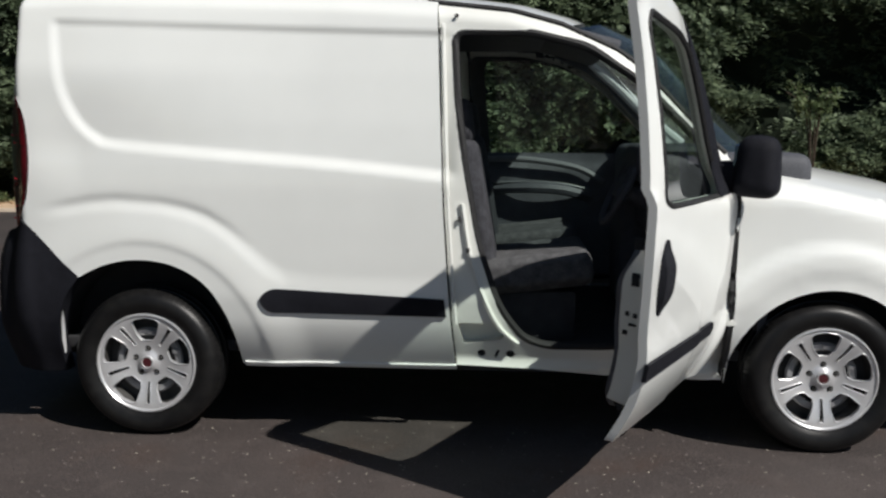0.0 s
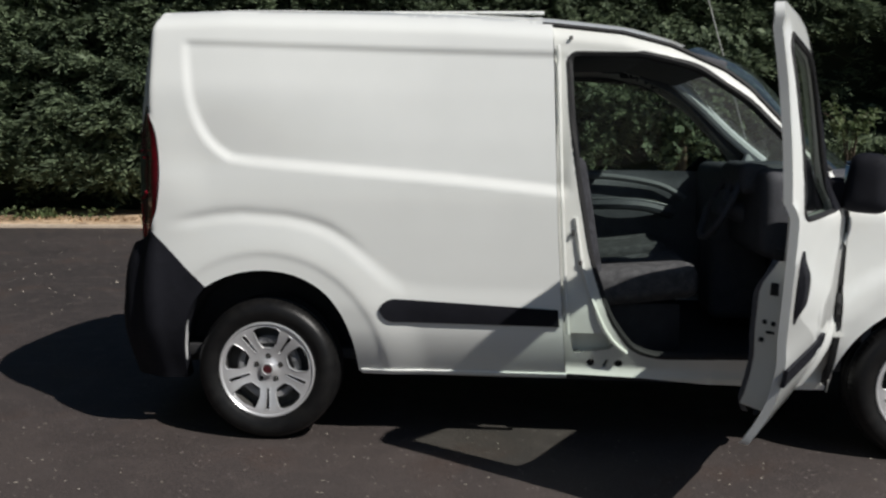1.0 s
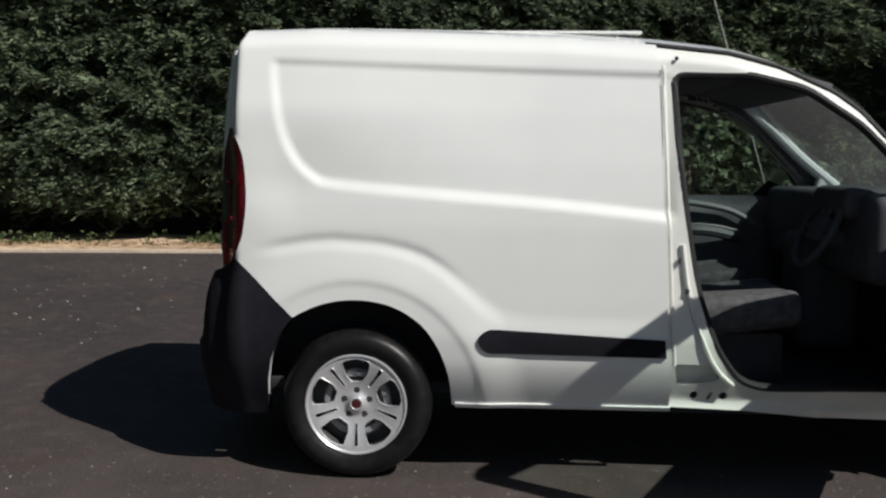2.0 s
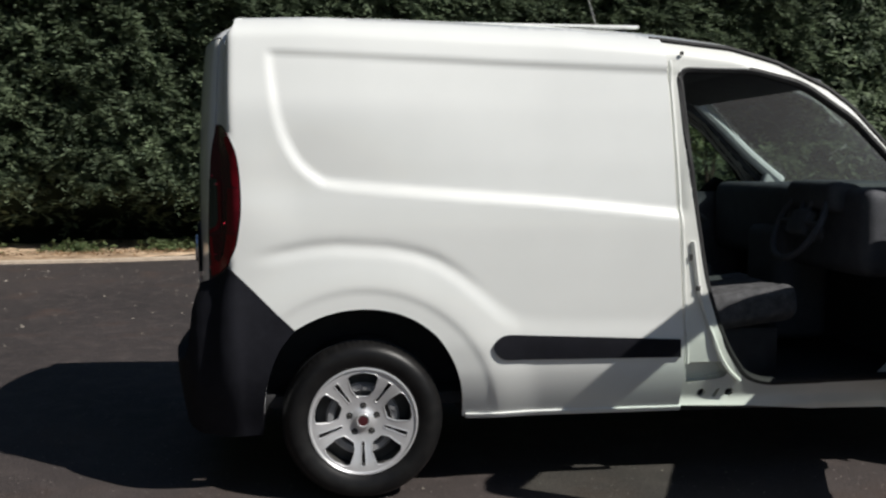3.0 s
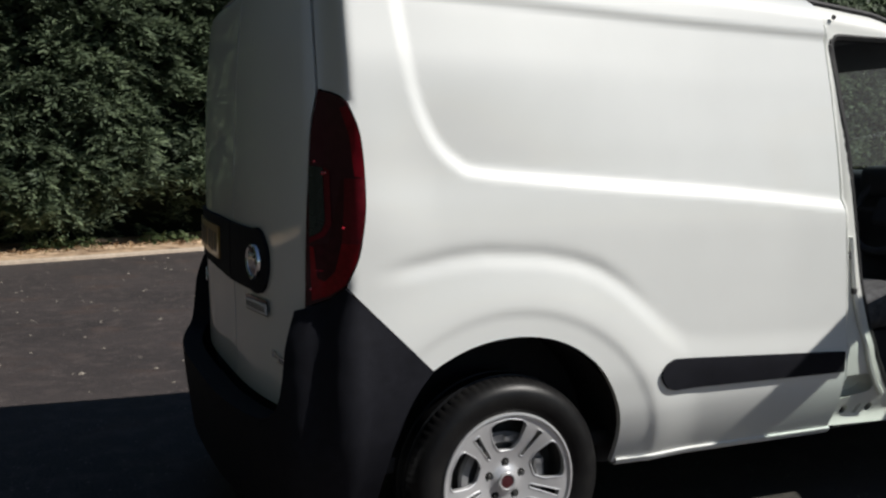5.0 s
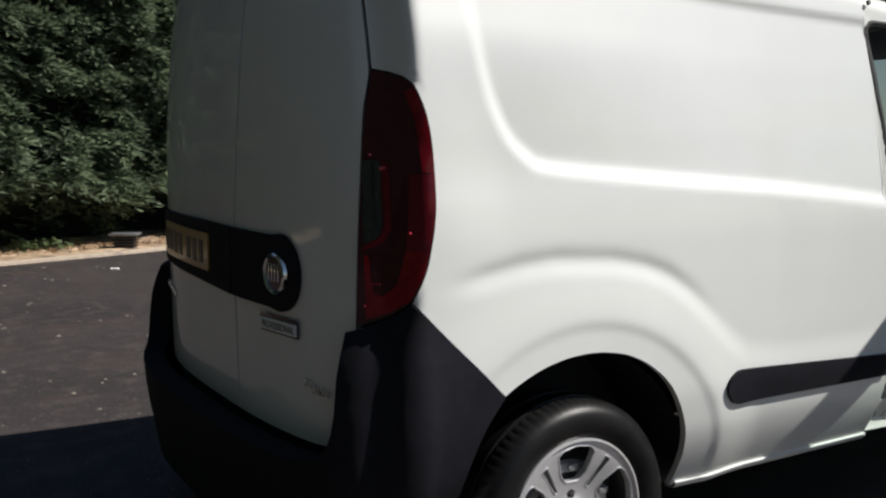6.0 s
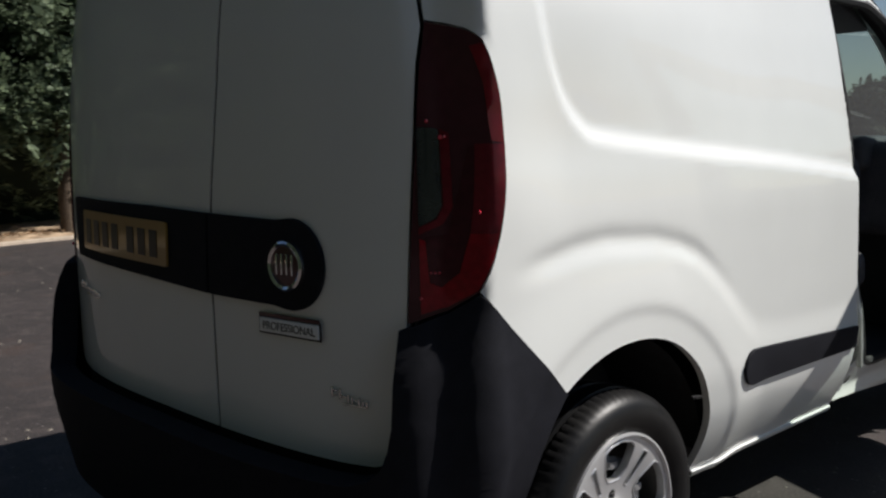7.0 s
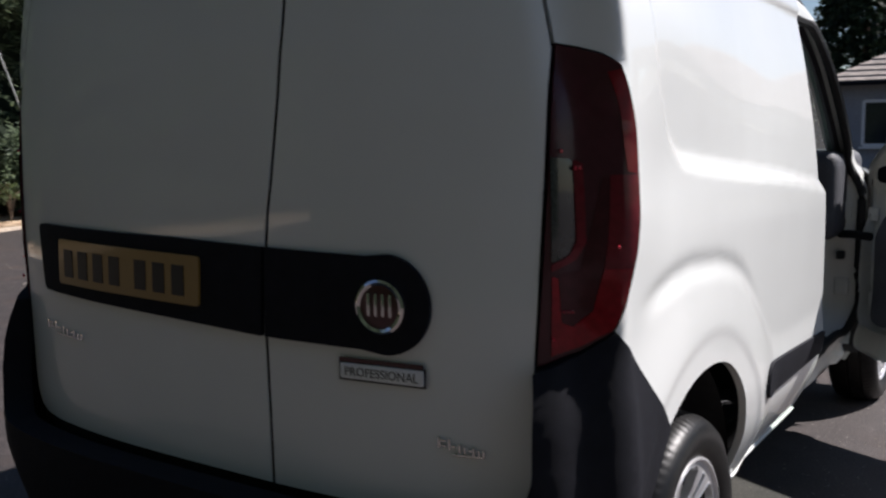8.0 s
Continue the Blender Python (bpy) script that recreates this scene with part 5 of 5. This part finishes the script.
def bungalow():
    """A single-storey house with a hipped tiled roof, facing the drive."""
    x0, x1, y0, y1, eave, ridge = 21.5, 28.5, -9.0, 3.9, 2.42, 4.6
    h = thing("bungalow", (x0, 0, 0), "grey rendered bungalow with a hipped roof of pale brown tiles", "house")
    part("wall", box_bm((x1 - x0, y1 - y0, eave), ((x0 + x1) / 2, (y0 + y1) / 2, eave / 2)), ROUGHCAST, h)
    hx, over = (x1 - x0) / 2, 0.35
    courses = 16
    tiles = bmesh.new()
    for c in range(courses):
        f0, f1 = c / courses, (c + 1.12) / courses
        for side in range(4):
            def rim(f, lift):
                ax0, ax1 = x0 - over + (hx + over) * f, x1 + over - (hx + over) * f
                ay0, ay1 = y0 - over + (hx + over) * f, y1 + over - (hx + over) * f
                z = eave - 0.05 + (ridge - eave) * f + lift
                return [(ax0, ay0, z), (ax1, ay0, z), (ax1, ay1, z), (ax0, ay1, z)]
            lo, up, base = rim(f0, 0.035), rim(min(f1, 1), 0.0), rim(f0, 0.0)
            a, b = side, (side + 1) % 4
            v = [tiles.verts.new(p) for p in (lo[a], lo[b], up[b], up[a], base[a], base[b])]
            tiles.faces.new(v[:4])
            tiles.faces.new((v[4], v[5], v[1], v[0]))
    part("roof", tiles, TILE, h, "pale brown tiled hipped roof", smooth=False)
    part("gutter", tube_bm([(x0 - over - 0.05, y0 - over, eave - 0.06), (x0 - over - 0.05, y1 + over, eave - 0.06)], 0.06), PLASTIC, h)
    for wy, wz, ww, wh in ((2.75, 1.45, 1.1, 1.0), (-1.2, 1.45, 1.6, 1.1), (-5.5, 1.45, 1.6, 1.1)):
        w = part("window", join(*[box_bm(sz, at, 0.01) for sz, at in (((0.07, ww, 0.07), (x0 - 0.02, wy, wz + wh / 2)), ((0.07, ww, 0.07), (x0 - 0.02, wy, wz - wh / 2)), ((0.07, 0.07, wh), (x0 - 0.02, wy - ww / 2, wz)), ((0.07, 0.07, wh), (x0 - 0.02, wy + ww / 2, wz)), ((0.06, 0.05, wh), (x0 - 0.02, wy, wz)))]), FRAME_W, h, "white framed window")
        for k in (-1, 1):
            part("pane", box_bm((0.02, ww / 2 - 0.06, wh - 0.08), (x0 - 0.005, wy + k * ww / 4, wz)), PANE, w)
        part("sill", box_bm((0.16, ww + 0.15, 0.05), (x0 - 0.06, wy, wz - wh / 2 - 0.06), 0.01), FRAME_W, w)
    return h


bungalow()


def conifer(x, y, height, width, seed, label):
    rng = np.random.default_rng(seed)
    t = thing("conifer", (x, y, 0), label, "tree", "conifers")
    part("trunk", rod_bm((x, y, 0), (x, y, height * 0.96), 0.16, 0.02, 10), TWIG, t)
    limbs = []
    for k in range(12):
        z = height * (0.10 + 0.84 * k / 12)
        r = width * (1 - z / height) ** 0.8
        a = k * 2.4
        limbs.append(rod_bm((x, y, z), (x + 0.85 * r * math.cos(a), y + 0.85 * r * math.sin(a), z - 0.12 * r), 0.03, 0.008, 5))
    for k, b in enumerate(limbs):
        part("limb", b, TWIG, t)
    n = 2600
    z = height * (0.04 + 0.95 * rng.uniform(0, 1, n) ** 0.9)
    a = rng.uniform(0, 2 * math.pi, n)
    r = width * (1 - z / height) ** 0.8 * (0.6 + 0.4 * rng.uniform(0, 1, n) ** 0.4) * (1 + 0.22 * np.sin(a * 3 + z * 2))
    at = np.c_[x + r * np.cos(a), y + r * np.sin(a), z]
    out = np.c_[np.cos(a), np.sin(a), rng.normal(0.1, 0.3, n)]
    part("crown", leaves_mesh("crown", at, out, rng.uniform(0.35, 0.8, n), 9, LEAF_DARK, rng), LEAF_DARK, t)
    return t


conifer(31.5, 5.0, 8.0, 2.4, 11, "dark green conifer behind the bungalow")
conifer(32.5, 1.0, 8.5, 2.8, 12, "dark green conifer behind the bungalow")
conifer(20.5, 7.4, 2.4, 1.7, 13, "low dark green conifer beside the bungalow")


def hedge_tree():
    """A bare grey trunk that stands at the foot of the hedge."""
    t = thing("hedge_tree", (3.75, 12.2, 0), "grey tree trunk rising out of the hedge foot", "tree")
    p = smooth_line([(3.75, 12.2, 0.0), (3.72, 12.22, 0.5), (3.78, 12.3, 1.2), (3.70, 12.5, 2.2), (3.8, 12.7, 3.4)], 5)
    bm = bmesh.new()
    rings = []
    for i, c in enumerate(p):
        r = 0.115 * (1 + 0.5 * math.exp(-i / 1.5)) * (1 - 0.5 * i / len(p))
        rings.append([bm.verts.new((c[0] + r * (1 + 0.12 * math.sin(3 * a + i)) * math.cos(a), c[1] + r * math.sin(a), c[2])) for a in np.linspace(0, 2 * math.pi, 14, endpoint=False)])
    for a, b in zip(rings, rings[1:]):
        for k in range(14):
            bm.faces.new((a[k], a[(k + 1) % 14], b[(k + 1) % 14], b[k]))
    part("trunk", bm, TWIG, t)
    rng = np.random.default_rng(21)
    n = 260
    a = rng.uniform(0, 2 * math.pi, n)
    at = np.c_[3.8 + rng.normal(0, 0.5, n), 12.1 + rng.normal(0, 0.3, n), rng.uniform(1.0, 3.2, n)]
    part("crown", leaves_mesh("crown", at, np.c_[np.cos(a), np.sin(a) - 0.8, rng.normal(0.1, 0.3, n)], rng.uniform(0.2, 0.4, n), 10, LEAF, rng), LEAF, t)


hedge_tree()


def shrub(x, y, z0, n, wide, tall, seed, label):
    """A loose young shrub with pale leaves on thin stems."""
    rng = np.random.default_rng(seed)
    t = thing("shrub", (x, y, 0), label, "shrub")
    stems = []
    tips = []
    for k in range(9):
        a, l = rng.uniform(0, 2 * math.pi), rng.uniform(0.5, 1.0)
        tip = (x + wide * l * math.cos(a), y + 0.4 * wide * l * math.sin(a), z0 + tall * rng.uniform(0.5, 1.0))
        mid = (x + 0.3 * (tip[0] - x), y + 0.3 * (tip[1] - y), z0 + 0.5 * tall)
        stems.append(tube_bm(smooth_line([(x, y, 0.05), mid, tip], 4), 0.008, 5))
        tips += [np.array(mid) + (np.array(tip) - np.array(mid)) * f for f in rng.uniform(0, 1, n // 9)]
    for b in stems:
        part("stem", b, TWIG, t)
    at = np.array(tips) + rng.normal(0, 0.05, (len(tips), 3))
    a = rng.uniform(0, 2 * math.pi, len(at))
    part("crown", leaves_mesh("crown", at, np.c_[np.cos(a), np.sin(a) - 0.5, rng.uniform(-0.2, 0.6, len(at))], rng.uniform(0.09, 0.16, len(at)), 6, LEAF_PALE, rng, slim=0.4), LEAF_PALE, t)
    return t


shrub(6.35, 11.75, 0.9, 216, 0.5, 1.05, 31, "pale-leaved young shrub against the dark hedge")
shrub(6.2, 12.6, 0.2, 60, 0.4, 0.5, 33, "small leafy shrub at the foot of the hedge")


def stay_wire():
    """A thin leaning wire that runs from the drive's edge up over the hedge."""
    foot, top = Vector((4.327, 8.37, 0.0)), Vector((2.387, 9.297, 7.0))
    w = thing("stay_wire", foot, "thin pale leaning stay wire in front of the hedge", "wire")
    part("wire", rod_bm(foot, top, 0.009, 0.009, 8), WIRE, w)
    part("anchor", lathe_bm([(0.0005, 0.10), (0.016, 0.10), (0.020, 0.085), (0.020, 0.0)], 12, "Z"), DARK, w, "dark steel ground anchor", at=Matrix.Translation(foot))


WIRE = mat("galvanised_wire", (0.38, 0.38, 0.36), 0.5, metal=0.3, grain=(40, 0.2))
stay_wire()


def ivy():
    """Low leafy cover at the foot of the hedge."""
    rng = np.random.default_rng(8)
    foot = np.array(offset_line(EDGE, 1.12))
    n = 4200
    k = rng.uniform(40, len(foot) - 30, n).astype(int)
    clump = np.array([noise.noise((foot[i, 0] * 1.5, 3.0, 0)) for i in k])
    k = k[clump + rng.uniform(-0.10, 0.10, n) > 0.10]
    k = k[foot[k, 0] < 1.2]
    n = len(k)
    at = np.c_[foot[k, 0] + rng.normal(0, 0.15, n), foot[k, 1] + rng.normal(0.05, 0.13, n), rng.uniform(0.04, 0.20, n) * (0.5 + 0.5 * rng.uniform(0, 1, n))]
    a = rng.uniform(0, 2 * math.pi, n)
    ob = new("ground_ivy", leaves_mesh("ground_ivy", at, np.c_[np.cos(a), np.sin(a), rng.uniform(0.1, 0.8, n)], rng.uniform(0.06, 0.15, n), 5, LEAF_PALE, rng, slim=0.45), )
    tagged(ob, "low green ivy along the foot of the hedge", "ivy", kind="stuff")
    m = 1500
    k = rng.uniform(30, len(foot) - 20, m).astype(int)
    at = np.c_[foot[k, 0] + rng.normal(0, 0.2, m), foot[k, 1] - 0.3 + rng.normal(0, 0.16, m), np.full(m, 0.065)]
    a = rng.uniform(0, 2 * math.pi, m)
    litter = new("leaf_litter", leaves_mesh("leaf_litter", at, np.c_[np.cos(a), np.sin(a), rng.uniform(-0.05, 0.15, m)], rng.uniform(0.05, 0.10, m), 3, DEAD, rng, slim=0.4))
    tagged(litter, "dry brown fallen leaves on the verge", "leaf litter", kind="stuff")


DEAD = mat("dead_leaf", (0.22, 0.13, 0.07), 0.9, spec=0.2, grain=(9, 0.4, (0.36, 0.25, 0.15)))
ivy()

# a low dark box on the verge
# pale grey puts the sky's reflection into the lid's colour
LID = mat("sky_sheen_lid", (0.16, 0.16, 0.165), 0.35, spec=0.5, grain=(25, 0.3))
bx = thing("verge_box", (1.36, 11.05, 0.04), "low black slatted box on the verge, its lid coloured pale for sky sheen", "box")
bturn = Matrix.Rotation(radians(-28), 4, "Z")
part("base", box_bm((0.24, 0.22, 0.15), (1.36, 11.05, 0.115), 0.008, 2, bturn), UNDER, bx)
for k in range(4):
    part("slat", box_bm((0.28, 0.26, 0.024), (1.36, 11.05, 0.060 + 0.040 * k), 0.005, 2, bturn), GLOSSY, bx)
part("lid", box_bm((0.37, 0.30, 0.028), (1.36, 11.05, 0.222), 0.009, 2, bturn), LID, bx, "lid coloured pale for the sky's reflection")


def torn_ring():
    """A small torn ring of white paper."""
    r = thing("paper_ring", (0.76, 8.92, 0), "small torn white paper ring lying on the asphalt", "paper")
    loop = [(0.76 + 0.042 * math.cos(a), 8.92 + 0.040 * math.sin(a), 0.011 + 0.005 * math.sin(3 * a)) for a in np.linspace(0, 2 * math.pi, 20, endpoint=False)]
    part("ring", tube_bm(loop, 0.011, 6, True), PAPER, r)
    part("flap", box_bm((0.034, 0.022, 0.004), (0.795, 8.885, 0.012), 0.001, 1, Matrix.Rotation(0.6, 4, "Z")), PAPER, r)


PAPER = mat("white_paper", (0.72, 0.71, 0.68), 0.8, spec=0.2, grain=(60, 0.1))
torn_ring()

# loose grit and a few pale stones on the drive
rng = np.random.default_rng(5)
grit = bmesh.new()
for k in range(1500):
    if k < 1050:
        x, y = rng.uniform(-3.5, 4.0), rng.uniform(-2.2, 0.2)
    else:
        x, y = rng.uniform(-5, 4), rng.uniform(2.5, 9.6)
    r = rng.uniform(0.0025, 0.007) * (1 if k < 1050 else 2.2 if k % 9 else 4.0)
    v = [grit.verts.new((x + r * rng.uniform(0.6, 1.2) * math.cos(a), y + r * rng.uniform(0.6, 1.2) * math.sin(a), 0.0005)) for a in np.linspace(0, 2 * math.pi, 5, endpoint=False)]
    top = grit.verts.new((x, y, r * rng.uniform(0.5, 0.9)))
    for i in range(5):
        grit.faces.new((v[i], v[(i + 1) % 5], top))
GRIT = mat("pale_grit", (0.24, 0.215, 0.185), 0.9, spec=0.2, grain=(40, 0.4))
tagged(new("grit", to_mesh("grit", grit, GRIT, False)), "pale loose grit scattered on the drive", "grit", kind="stuff")


# ---- unseen sky blocker behind the camera ----
def sky_blocker(x0, y0, x1, y1, tall, name, label):
    """An unseen evergreen-like sheet, added to block sky light."""
    n = 60
    a, b = np.array((x0, y0)), np.array((x1, y1))
    rows = []
    for z in np.linspace(0, tall, 14):
        row = []
        for k in range(n + 1):
            p = a + (b - a) * k / n
            w = 0.35 * noise.noise((p[0] * 0.8, p[1] * 0.8, z * 0.9)) + 0.15 * noise.noise((p[0] * 3, p[1] * 3, z * 3))
            row.append((p[0] + w, p[1] + w, z))
        rows.append(row)
    rows.append([(x + 1.5 * (1 if x0 == x1 else 0) * math.copysign(1, x0), y - (1.5 if y0 == y1 else 0), z + 0.1) for x, y, z in rows[-1]])
    rows.append([(x, y, 0.0) for x, y, z in rows[-1]])
    tagged(new(name, to_mesh(name, strip_bm(rows), SHADE)), label, "hedge", kind="structure")


# added out of view so that the rear doors get less sky light
sky_blocker(-5.5, -12.0, -5.5, 4.0, 8.5, "blocker_west", "unseen dark evergreen wall added to keep sky light off the van's rear")
